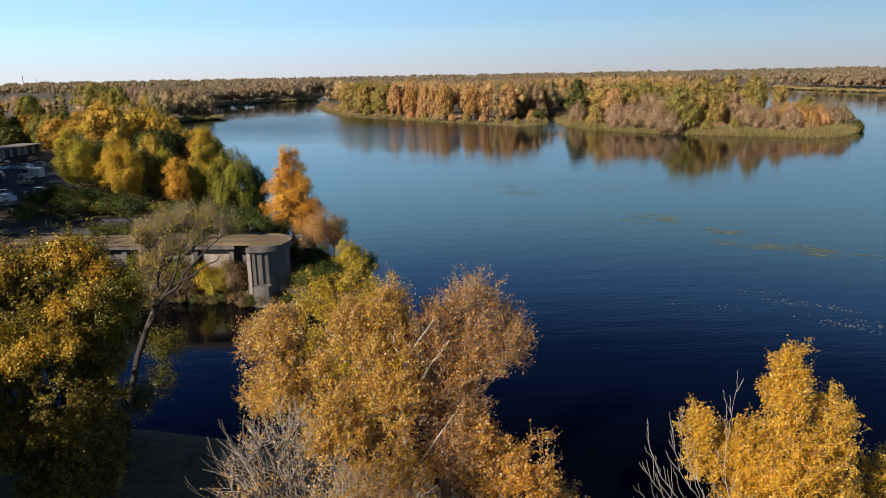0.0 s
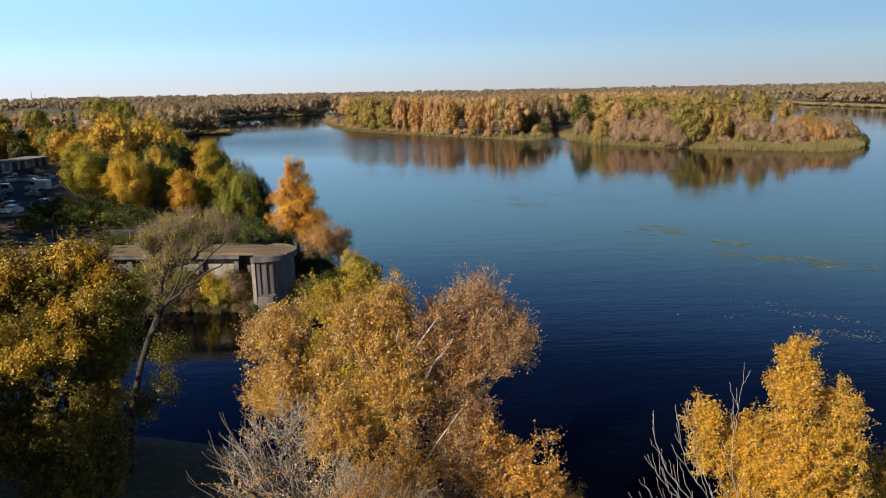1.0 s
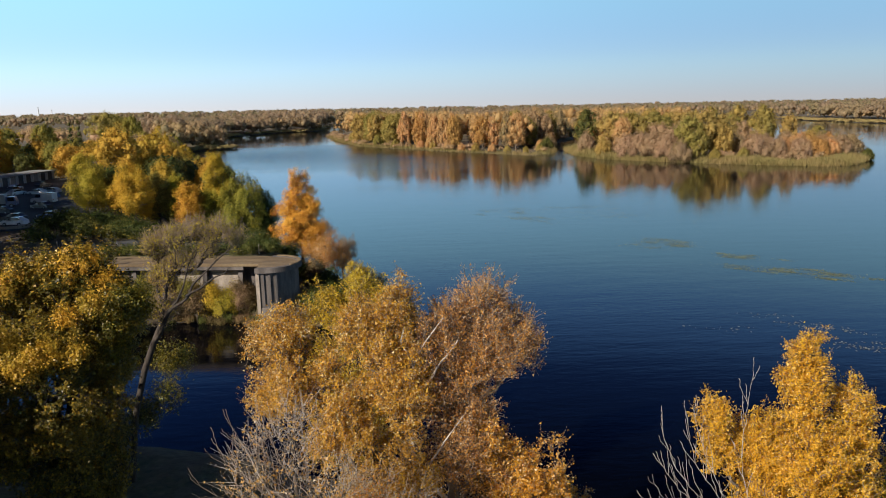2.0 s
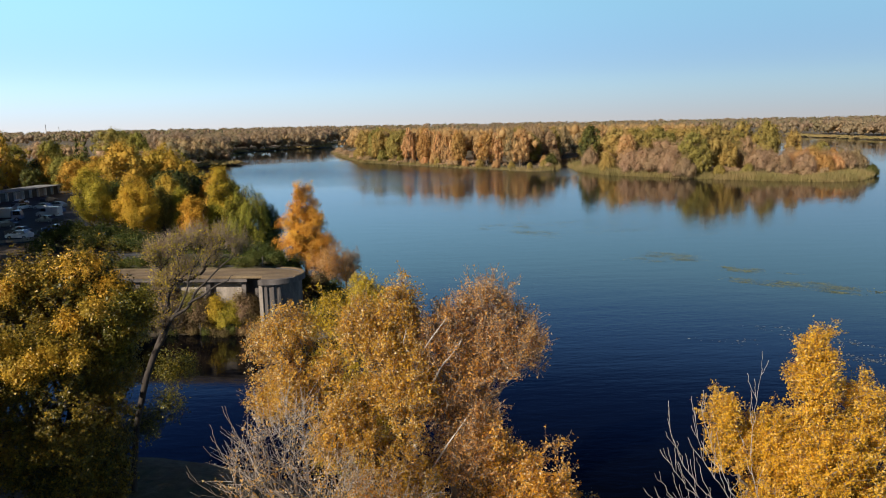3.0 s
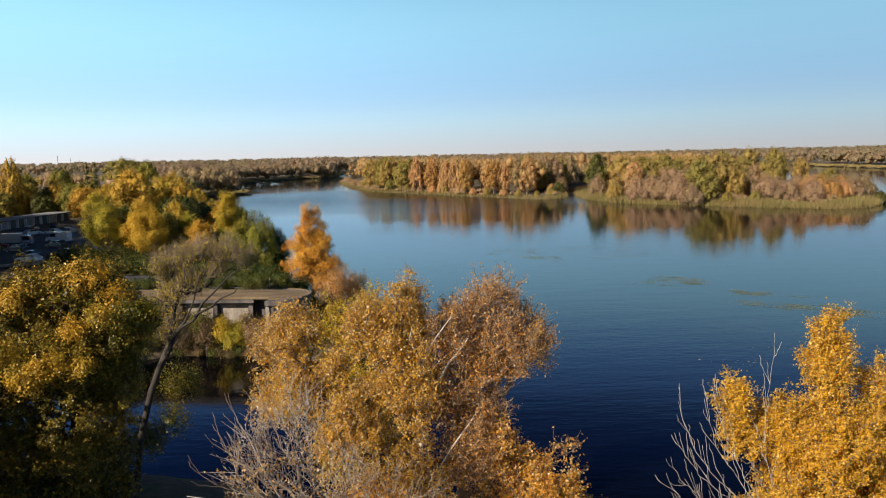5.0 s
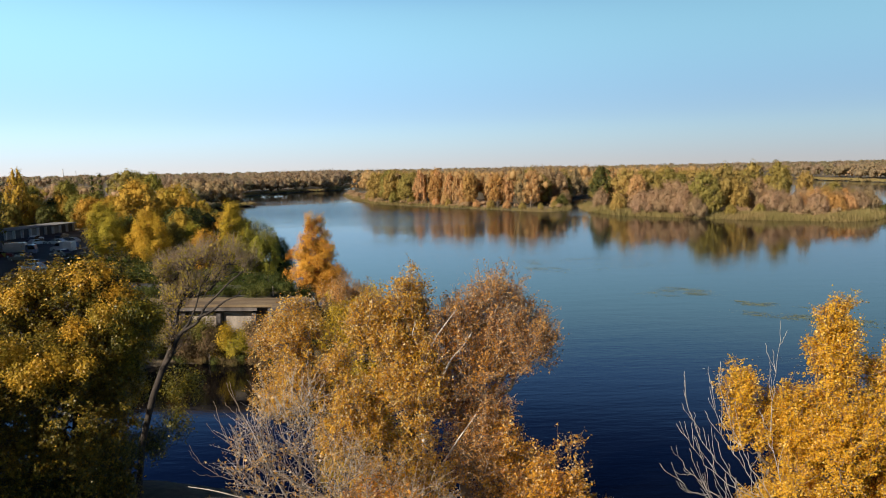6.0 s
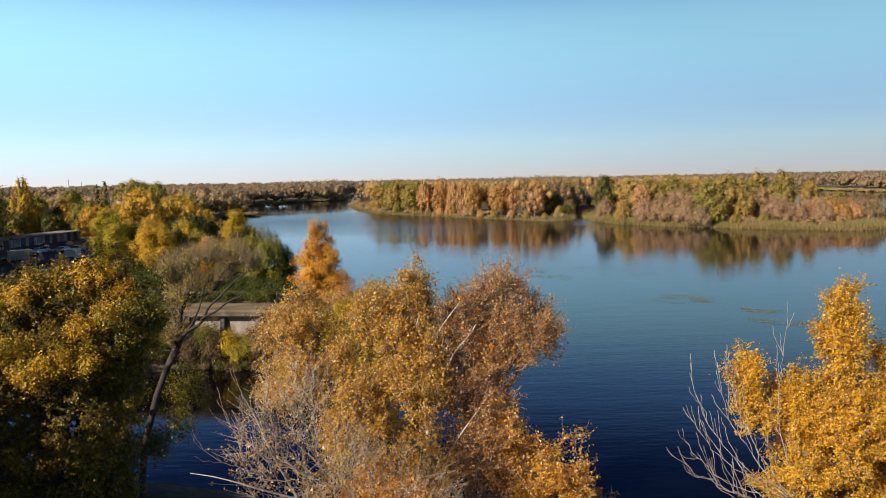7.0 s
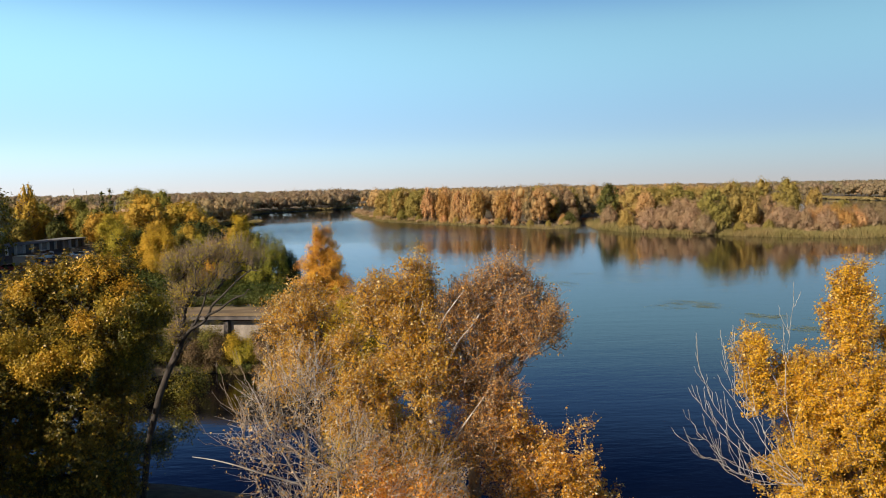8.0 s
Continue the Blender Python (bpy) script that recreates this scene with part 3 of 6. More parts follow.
        right = [bm.verts.new((c[0] + tx, c[1] + ty, z)) for c, z in pts]
        bm.faces.new(left)
        bm.faces.new(right[::-1])
        for i in range(6):
            j = (i + 1) % 6
            bm.faces.new((left[i], right[i], right[j], left[j]))
        part("buttress", bm, CONCRETE, root)
        s += 4.5
    return root


quay()


def strip(name, label, line, width, mat, lift=0.03, thick=0.12, category="road"):
    """A paved strip that follows the ground."""
    pts = []
    for (ax, ay), (bx, by) in zip(line[:-1], line[1:]):
        k = max(1, int(math.hypot(bx - ax, by - ay) / 2.0))
        pts += [(ax + (bx - ax) * i / k, ay + (by - ay) * i / k) for i in range(k)]
    pts.append(line[-1])
    P = np.array(pts)
    d = unit(np.gradient(P, axis=0))
    n = np.stack([-d[:, 1], d[:, 0]], 1)
    cols = []
    for f in np.linspace(-0.5, 0.5, 7):
        q = P + n * width * f
        cols.append(np.column_stack([q, height_at(q[:, 0], q[:, 1]) + lift + 0.05]))
    V = np.stack(cols, 1)
    V[:, :, 2] = np.maximum(V[:, :, 2], V[:, 3:4, 2] - 0.02)
    k = len(P)
    idx = np.arange(k * 7).reshape(k, 7)
    F = np.stack([idx[:-1, :-1], idx[:-1, 1:], idx[1:, 1:], idx[1:, :-1]], -1).reshape(-1, 4)
    ob = mesh_object(name, V.reshape(-1, 3), F, mat, smooth=True)
    md = ob.modifiers.new("thickness", "SOLIDIFY")
    md.thickness, md.offset = thick, -1
    return tagged(ob, label, category, kind="structure")


strip("road", "grey worn road behind the quay wall", [(-120, 113), (-80, 106.5), (-55, 103.2), (-38, 101.2), (-24, 99.6), (-19, 99.2)], 3.6, PATH_GREY)
strip("path", "grey footpath through shrubs", [(-33.5, 102), (-37, 106), (-40, 111)], 3.2, PATH_GREY, category="path")


# ---- near trees ----
def absolute(base, lobes):
    return [(l[0] - base[0], l[1] - base[1], l[2] - base[2], *l[3:]) for l in lobes]


def near_tree(name, label, base, stem, lobes, *args, **kw):
    z = on_ground(*base) - 0.1
    b = (base[0], base[1], z)
    return tree(name, label, b, [(x - b[0], y - b[1], h - z) for x, y, h in [(*base, z)] + stem], absolute(b, lobes), *args, **kw)


near_tree("poplar", "broad golden poplar with dense upper leaves on the bank", (0.4, 27.4), [(0.3, 27.3, 7), (0.6, 27.5, 12), (0.9, 27.6, 17.5)],
          [(0.5, 27.6, 18.0, 0.75, 1.0, 1.5), (0.2, 27.5, 17.0, 1.25, 1.4, 1.4), (-0.8, 27.6, 17.5, 0.9, 1.1, 1.2), (-1.9, 27.6, 16.0, 0.65, 0.9, 0.9), (-3.3, 27.9, 17.1, 1.0, 1.2, 1.2), (-4.3, 29.2, 16.6, 0.9, 1.1, 1.0), (-4.0, 28.4, 14.8, 1.0, 1.2, 1.2), (-3.2, 27.4, 15.4, 0.9, 1.2, 1.0),
           (0.6, 27.0, 15.4, 1.5, 1.8, 1.7), (-1.4, 26.8, 14.3, 1.4, 1.7, 1.5), (0.3, 26.2, 12.6, 2.0, 2.0, 1.9), (-0.7, 26.4, 10.8, 1.9, 2.0, 1.9), (1.2, 26.3, 9.6, 2.2, 2.2, 2.2), (0.0, 26.3, 6.4, 2.6, 2.4, 2.2)],
          GOLD, BARK, 11, tips=2300, per=62, leaf=0.074, tidy=0.5, spread=0.055, twig=0.55, trunk_r=0.30, shell=0.30, thin_below=14.0, shoots=6, twig_mat=TWIG)
tan_poplar = near_tree("poplar", "tan and rust poplar with pale forked limbs showing", (2.6, 27.9), [(2.5, 27.6, 7), (2.3, 27.4, 12), (2.6, 27.6, 15), (3.6, 27.9, 18)],
          [(3.7, 28.2, 18.1, 1.0, 1.2, 1.1), (2.6, 28.2, 17.4, 1.0, 1.1, 1.1), (2.0, 27.6, 16.9, 1.0, 1.2, 1.2), (2.0, 27.4, 14.8, 1.0, 1.4, 1.3), (4.7, 28.0, 17.0, 0.95, 1.3, 1.0), (5.05, 27.8, 16.4, 0.7, 1.0, 0.7), (4.3, 27.6, 16.5, 1.0, 1.4, 1.0), (3.0, 27.8, 16.0, 0.9, 1.3, 1.0), (3.7, 27.7, 16.9, 0.9, 1.2, 1.0), (3.9, 27.7, 15.8, 0.8, 1.1, 0.7),
           (3.2, 27.4, 14.4, 0.8, 1.4, 1.3), (2.8, 27.2, 13.0, 1.2, 1.6, 1.6), (3.8, 27.0, 11.4, 1.5, 1.8, 1.6), (3.4, 26.8, 8.6, 1.9, 2.0, 2.0)],
          TAN, TWIG, 19, tips=1650, per=34, leaf=0.070, tidy=0.5, spread=0.055, twig=0.6, trunk_r=0.22, shell=0.25, thin_below=12, shoots=6, tip_r=0.016, twig_mat=TWIG)
near_tree("poplar", "lower bronze gold poplar beside the water", (5.2, 26.8), [(5.2, 26.6, 5), (5.3, 26.6, 11)],
          [(5.2, 26.6, 11.0, 1.5, 1.6, 2.2), (6.3, 26.8, 9.8, 1.2, 1.5, 1.7), (4.2, 26.2, 9.0, 1.6, 1.8, 2.4), (7.2, 27.0, 8.2, 1.3, 1.5, 1.7), (3.7, 27.0, 13.2, 0.8, 1.0, 1.2), (4.3, 27.0, 11.9, 1.1, 1.2, 1.3), (6.4, 27.0, 9.9, 1.0, 1.2, 1.2), (5.8, 26.4, 7.0, 2.2, 2.0, 2.2)],
          GOLD, BARK, 12, tips=1100, per=95, leaf=0.075, tidy=0.5, spread=0.06, twig=0.6, trunk_r=0.16, shoots=6, twig_mat=TWIG)
sparse = near_tree("poplar", "sparse tan poplar with pale bare twigs", (-2.2, 22.0), [(-2.3, 21.9, 6), (-2.4, 21.8, 11), (-2.5, 21.8, 15)],
          [(-2.6, 21.8, 15.8, 1.2, 1.3, 1.6), (-3.6, 21.6, 14.9, 0.9, 1.1, 1.2), (-1.5, 21.7, 14.6, 1.2, 1.3, 1.4), (-0.6, 21.8, 13.6, 1.4, 1.4, 1.6), (0.6, 21.8, 12.8, 1.4, 1.5, 1.7), (-2.4, 21.4, 12.4, 1.8, 1.7, 2.0)],
          TAN, BARK, 13, tips=540, per=20, leaf=0.062, spread=0.05, twig=0.75, trunk_r=0.15, leafy=0.7, twig_mat=PALE_TWIG, tip_r=0.010, shoots=4)
near_tree("poplar", "yellow poplar behind the broad golden one", (-2.6, 40.0), [(-2.6, 40, 8), (-2.4, 40, 14)],
          [(-1.4, 40, 15.0, 1.4, 1.4, 1.6), (-3.2, 40, 14.4, 1.3, 1.4, 1.5), (-0.1, 40, 14.2, 1.3, 1.4, 1.6), (-2.2, 40, 12.0, 2.4, 2.2, 2.4), (-2.2, 40, 8.6, 2.6, 2.4, 2.6)],
          YELLOW, BARK, 14, tips=620, per=75, leaf=0.095, tidy=0.5, spread=0.08, twig=0.7, trunk_r=0.18, shoots=5)
near_tree("poplar", "bright yellow poplar with several upright tops", (10.6, 19.4), [(10.5, 19.4, 8), (10.6, 19.3, 14), (10.6, 19.2, 18.5)],
          [(10.52, 19.1, 18.7, 0.42, 0.5, 0.85), (10.58, 19.2, 17.8, 0.58, 0.65, 0.95), (11.85, 19.3, 17.55, 0.5, 0.6, 0.75), (11.95, 19.4, 16.6, 0.62, 0.7, 1.0), (8.30, 19.2, 17.4, 0.42, 0.45, 0.6), (8.48, 19.2, 16.6, 0.42, 0.5, 0.75), (9.35, 19.2, 16.75, 0.5, 0.6, 0.55), (9.75, 19.2, 16.3, 0.75, 0.8, 0.85),
           (10.6, 19.1, 16.2, 1.3, 1.3, 1.3), (11.9, 19.4, 15.4, 0.85, 1.0, 1.5), (11.5, 19.2, 14.3, 1.4, 1.5, 1.8), (9.7, 19.0, 14.6, 1.2, 1.3, 1.5), (10.8, 19.0, 12.0, 2.0, 1.9, 2.2), (10.6, 19.0, 9.0, 2.2, 2.0, 2.4)],
          YELLOW, BARK, 15, tips=2500, per=122, leaf=0.050, tidy=0.6, spread=0.045, twig=0.38, trunk_r=0.24, shell=0.30, thin_below=15, twig_mat=TWIG, shoots=6)
near_tree("poplar", "yellow green poplar near the bright yellow one", (15.2, 21.2), [(15.0, 21.2, 8), (15.0, 21.2, 15)],
          [(14.9, 21, 14.2, 0.8, 0.9, 1.4), (15.3, 21, 12.6, 1.3, 1.4, 1.6), (14.6, 21, 11.2, 1.6, 1.6, 2.0)],
          YELLOW, BARK, 16, tips=420, per=90, leaf=0.06, spread=0.05, twig=0.5, trunk_r=0.16, shoots=5)
maple = near_tree("maple", "large dark green maple with yellow and orange upper leaves", (-17.6, 41.5), [(-17.6, 41.3, 5), (-17.2, 41.0, 11), (-17.0, 41.2, 16)],
          [(-16.6, 42.2, 16.6, 2.2, 2.2, 1.9), (-19.6, 42, 15.8, 2.2, 2.2, 2.2), (-14.8, 41.6, 14.6, 1.7, 2.0, 2.0), (-17.4, 40.0, 13.2, 2.3, 2.2, 2.0), (-20.6, 40.2, 12.2, 2.4, 2.4, 2.4), (-15.6, 42, 11.6, 1.6, 1.8, 2.0),
           (-16.6, 40, 9.6, 2.6, 2.5, 2.4), (-19.8, 40, 8.2, 2.6, 2.5, 2.4), (-16.2, 41.2, 7.4, 1.9, 2.0, 2.2), (-17.0, 40, 5.4, 3.0, 2.6, 2.2)],
          MAPLE, DARK_BARK, 17, tips=1900, per=80, leaf=0.135, spread=0.09, twig=0.65, trunk_r=0.4, shell=0.5, up=0.2, shoots=5)


def bough(root, name, lobes, mat, seed, tips, per, leaf, spread, label=""):
    """Leaf clumps of another colour on a tree that stands already."""
    rng = np.random.default_rng(seed)
    at, out = sample_lobes(rng, absolute(tuple(root.location), lobes), tips, 0.3)
    v, f = leaf_clumps(rng, at, out, leaf, spread, 0.4, per, 0.3, 0.9)
    return tagged(mesh_object(name, v, f, mat, root), label, kind="stuff")


bough(maple, "yellow_foliage", [(-16.3, 41.6, 17.4, 1.9, 1.6, 1.0), (-18.6, 41.8, 17.0, 1.5, 1.5, 0.9), (-14.7, 41.4, 16.3, 1.0, 1.2, 0.9), (-16.3, 39.6, 15.0, 0.8, 0.8, 0.7), (-19.6, 40.6, 16.4, 1.2, 1.2, 0.9)],
      MAPLE_YELLOW, 171, 240, 56, 0.125, 0.17, "bright yellow upper leaves")
bough(maple, "green_foliage", [(-13.5, 41.0, 15.3, 1.2, 1.3, 1.1), (-14.9, 41.4, 12.9, 1.1, 1.2, 1.1), (-14.5, 41.0, 14.1, 1.0, 1.2, 1.0)], MAPLE, 173, 260, 50, 0.13, 0.2, "olive green side leaves")
bough(maple, "orange_foliage", [(-16.7, 37.8, 13.6, 1.1, 0.8, 0.8), (-17.9, 37.8, 13.2, 1.2, 0.9, 0.9), (-15.4, 38.0, 13.5, 0.9, 0.7, 0.6), (-14.7, 38.8, 15.9, 0.7, 0.7, 0.5), (-19.2, 38.2, 14.2, 1.0, 0.9, 0.8)], MAPLE_YELLOW, 172, 190, 56, 0.125, 0.17, "orange yellow leaves")
leaning = near_tree("tree", "leaning half bare tree with dark trunk over the inlet", (-17.2, 48.0), [(-16.7, 48.6, 7.1), (-15.6, 49, 10.2), (-14.6, 49, 12.2), (-13.3, 49, 13.7)],
          [(-14.7, 49, 16.6, 0.8, 1.1, 1.0), (-13.6, 49, 17.1, 0.9, 1.2, 0.9), (-12.3, 49, 17.5, 1.1, 1.2, 0.8), (-10.9, 49, 17.5, 1.0, 1.2, 0.8), (-9.9, 49, 17.0, 0.7, 0.9, 0.7), (-13.2, 49, 15.6, 1.0, 1.0, 0.9), (-14.4, 49, 14.8, 0.8, 0.9, 1.0), (-11.6, 49, 16.3, 0.9, 0.9, 0.7),
           (-14.7, 49.4, 12.4, 0.9, 1.0, 1.2)],
          YELLOW_OLIVE, DARK_BARK, 18, tips=820, per=16, leaf=0.10, spread=0.08, twig=0.85, trunk_r=0.20, shell=0.35, leafy=0.55, up=1.3, twig_mat=TWIG, tip_r=0.014, shoots=6)


def stout_limbs(root, lines, bark):
    """Bent limbs that stand out in a crown, each a tapering tube."""
    for line, r0, r1 in lines:
        p = np.array(line, float) - np.array(root.location)
        t = np.linspace(0, len(p) - 1, 4 * len(p))
        q = np.stack([np.interp(t, np.arange(len(p)), p[:, k]) for k in range(3)], 1)
        q[1:-1] = (q[:-2] + 2 * q[1:-1] + q[2:]) / 4
        q[1:-1] += np.stack([np.sin(t * 3.1 + r0 * 90), np.cos(t * 2.3), np.sin(t * 4.3 + 1)], 1)[1:-1] * r0 * 0.8
        mesh_object("limb", *chain(q, np.linspace(r0, r1, len(q)), 7), bark, root, True)


bough(leaning, "olive_foliage", [(-17.6, 51, 11.4, 1.5, 1.2, 1.3), (-18.6, 51, 8.5, 1.5, 1.2, 1.5), (-14.9, 51, 8.8, 1.5, 1.2, 1.5), (-17.3, 51, 5.0, 1.6, 1.2, 1.6), (-15.5, 51, 6.2, 1.3, 1.2, 1.3), (-16.0, 51, 13.4, 1.1, 1.0, 1.0)], MAPLE, 174, 520, 30, 0.125, 0.22, "olive yellow lower leaves")
stout_limbs(leaning, [([(-15.6, 49, 10.2), (-14.62, 48.6, 11.8), (-13.46, 48.6, 13.15), (-12.64, 48.6, 14.05), (-11.5, 48.6, 15.37), (-10.11, 48.6, 16.53)], 0.14, 0.035),
                      ([(-13.0, 48.6, 13.6), (-11.77, 48.6, 14.31), (-10.69, 48.6, 14.98), (-10.1, 48.6, 15.36)], 0.085, 0.025),
                      ([(-13.64, 48.6, 13.2), (-12.9, 48.6, 14.9), (-12.3, 48.6, 16.24)], 0.07, 0.025)], DARK_BARK)
stout_limbs(tan_poplar, [([(2.3, 27.4, 10.5), (0.95, 26.8, 12.8), (0.78, 26.7, 14.23), (1.06, 26.7, 15.27)], 0.10, 0.065),
                         ([(1.06, 26.7, 15.27), (1.58, 26.7, 15.88), (2.08, 26.7, 16.52), (2.6, 26.8, 17.2)], 0.055, 0.02),
                         ([(1.06, 26.7, 15.27), (1.02, 26.7, 16.28), (0.66, 26.8, 17.18), (0.72, 26.8, 17.69)], 0.05, 0.016),
                         ([(1.02, 26.7, 16.28), (1.48, 26.7, 17.28), (2.11, 26.8, 18.02)], 0.035, 0.012),
                         ([(0.79, 26.7, 14.4), (0.31, 26.5, 15.53), (0.2, 26.5, 16.18)], 0.035, 0.012),
                         ([(0.9, 26.8, 11.5), (1.52, 26.5, 12.91), (2.43, 26.5, 14.07), (3.0, 26.7, 14.9)], 0.05, 0.014)], PALE_TWIG)
bough(sparse, "golden_foliage", [(-0.6, 21.6, 13.5, 1.2, 1.1, 1.2), (0.6, 21.6, 12.7, 1.3, 1.2, 1.3), (-1.8, 21.3, 12.0, 1.2, 1.1, 1.2), (1.7, 21.8, 11.4, 1.2, 1.1, 1.2)], GOLD, 175, 520, 44, 0.068, 0.17, "golden lower leaves")
stout_limbs(sparse, [([(-2.3, 21.9, 13.4), (-3.8, 21.0, 14.43), (-5.17, 21.0, 14.74)], 0.03, 0.010), ([(-2.3, 21.9, 12.9), (-3.17, 21.0, 15.4), (-3.69, 21.0, 16.58)], 0.03, 0.008)], PALE_TWIG)


def bare_limbs(name, label, base, fork, tips, seed, trunk_r, bark, category="tree"):
    """A leafless shoot: a few long curved limbs with side twigs."""
    rng = np.random.default_rng(seed)
    root = new(name)
    z = on_ground(*base) - 0.1
    root.location = (*base, z)
    tagged(root, label, category)
    head = np.array((fork[0] - base[0], fork[1] - base[1], fork[2] - z))
    nodes = stem_nodes(rng, [(0, 0, 0), head * np.array((0.3, 0.3, 0.55)), head], 1.2)
    P, par = [*nodes], [-1, *range(len(nodes) - 1)]
    for tx, ty, tz in tips:
        end = np.array((tx - base[0], ty - base[1], tz - z))
        start = P[len(nodes) - 1]
        last, k = len(nodes) - 1, 7
        for i in range(1, k + 1):
            s = i / k
            p = start + (end - start) * s + np.array([-0.5, 0, -0.25]) * math.sin(s * math.pi) * 0.5 + rng.normal(size=3) * 0.06
            P.append(p)
            par.append(last)
            last = len(P) - 1
            if i > 1:
                for g in range(1 if i < 4 else 2):
                    d = unit(unit(end - start) + rng.normal(size=3) * 0.45 + np.array([0.15, 0, 0.55]))
                    ln = (0.3 + 0.5 * rng.random()) * (1.2 - 0.6 * s)
                    P.append(p + d * ln)
                    par.append(last)
                    b = len(P) - 1
                    P.append(P[b] + unit(d + np.array([0, 0, 0.6])) * ln * 0.6)
                    par.append(b)
    P, par = np.array(P), np.array(par)
    limbs = limb_mesh(rng, P, par, len(nodes), trunk_r, 0.006, 0.5, 0.04)
    mesh_object("trunk", *limbs["trunk"], bark, root, True)
    tagged(mesh_object("branchwork", *limbs["limbs"], bark, root), kind="stuff")
    return root


bare_limbs("dead_tree", "grey leafless dead branches reaching over the water", (10.2, 18.8), (9.3, 18.6, 14.5), [(6.74, 18.6, 17.4), (6.53, 18.5, 16.13), (6.84, 18.7, 16.65), (7.38, 18.7, 17.6), (7.7, 18.8, 17.7), (7.6, 18.4, 15.1), (6.7, 18.4, 15.5), (9.0, 18.7, 18.5)], 21, 0.026, PALE_TWIG)
bare_limbs("dead_tree", "grey leafless branches beside the tan poplar", (-1.8, 20.8), (-1.4, 20.9, 14.3), [(-4.3, 21.0, 16.2), (-3.7, 20.8, 16.9), (-3.0, 21.0, 17.3), (-4.6, 20.8, 15.3), (-3.9, 21.4, 15.6)], 22, 0.03, TWIG)


# ---- trees round the quay and the car park ----
def crown(kind, h, w, rng):
    """Uneven crown forms, in metres from the tree's foot."""
    L = []
    if kind == "oval":
        for k in range(7):
            a, z = rng.random() * 6.28, h * (0.22 + 0.10 * k)
            r = w * 0.5 * (0.52 if k < 5 else 0.30)
            L.append((math.cos(a) * r * 0.8, math.sin(a) * r * 0.8, z, w * 0.30, w * 0.30, h * 0.17))
        L.append((0, 0, h * 0.86, w * 0.24, w * 0.24, h * 0.15))
    elif kind == "tall":
        for k in range(18):
            s = (k + 0.5) / 18
            r = w * 0.5 * min(1.0, 0.55 + 1.6 * s) * (1.0 - 0.80 * max(0.0, s - 0.30) / 0.70)
            a = k * 2.4 + rng.normal() * 0.3
            L.append((math.cos(a) * r * 0.58, math.sin(a) * r * 0.58, h * (0.14 + 0.76 * s) + rng.normal() * 0.02 * h, r * 0.55 + 0.02 * w, r * 0.55 + 0.02 * w, h * 0.10))
    elif kind == "egg":
        for k in range(26):
            s = (k + 0.5) / 26
            r = w * 0.5 * math.sqrt(max(0.06, 1 - ((s - 0.40) / 0.64) ** 2))
            g = w * (0.11 + 0.07 * rng.random())
            a = k * 2.4 + rng.normal() * 0.4
            far = max(0.0, r - g * 0.8) * (0.85 + 0.25 * rng.random())
            L.append((math.cos(a) * far, math.sin(a) * far, h * (0.15 + 0.76 * s), g, g, g * 1.25))
        L += [(0, 0, h * z, w * 0.24, w * 0.24, h * 0.14) for z in (0.34, 0.54, 0.72)]
    elif kind == "round":
        for k in range(9):
            a, q = k * 2.4, 0.25 + 0.5 * rng.random()
            L.append((math.cos(a) * w * 0.34, math.sin(a) * w * 0.34, h * (0.12 + 0.66 * q), w * 0.27, w * 0.27, h * 0.19))
        L.append((0, 0, h * 0.80, w * 0.30, w * 0.30, h * 0.18))
    elif kind == "shrub":
        for k in range(7):
            a = k * 2.4
            L.append((math.cos(a) * w * 0.30 * rng.random() * 1.4, math.sin(a) * w * 0.3, h * (0.30 + 0.32 * rng.random()), w * 0.26, w * 0.26, h * 0.30))
    elif kind == "column":
        for k in range(6):
            L.append((0, 0, h * (0.16 + 0.15 * k), w * 0.5 * (1 - 0.11 * k), w * 0.5 * (1 - 0.11 * k), h * 0.13))
    return L


def plant(name, label, kind, x, y, h, w, mat, seed, tips, per, leaf, spread=None, bark=BARK, category="tree", group="", up=0.5, twig=None, **kw):
    rng = np.random.default_rng(seed + 500)
    stem = [(0, 0, -0.3), (rng.normal() * 0.03 * h, rng.normal() * 0.03 * h, h * 0.4), (rng.normal() * 0.03 * h, rng.normal() * 0.03 * h, h * (0.8 if kind != "shrub" else 0.5))]
    return tree(name, label, (x, y, on_ground(x, y)), stem, crown(kind, h, w, rng), mat, bark, seed, tips=tips, per=per, leaf=leaf,
                spread=spread or leaf * 1.35, twig=twig or leaf * 3, trunk_r=0.014 * h + 0.03, tip_r=0.02, category=category, group=group, up=up, tidy=1.5, **kw)


ROW = "trees between quay and car park"
plant("tree", "dark green tree behind the yellow one", "round", -56.5, 153, 9, 8, GREEN, 28, 240, 22, 0.34, bark=DARK_BARK, group=ROW)
plant("tree", "dark olive tree behind the orange one", "round", -45.0, 155, 9, 9, GREEN, 29, 240, 22, 0.34, bark=DARK_BARK, group=ROW)
plant("tree", "low dark green tree beside the willow", "round", -33.6, 144, 7, 7, GREEN, 30, 280, 24, 0.28, bark=DARK_BARK, group=ROW)
plant("tree", "rounded olive yellow tree at the car park's edge", "egg", -58.2, 145, 11.4, 8.4, YELLOW_OLIVE, 31, 620, 44, 0.24, group=ROW)
plant("tree", "yellow broadleaf tree with green flanks", "egg", -49.0, 142, 10.8, 8.2, AMBER, 32, 640, 44, 0.24, group=ROW)
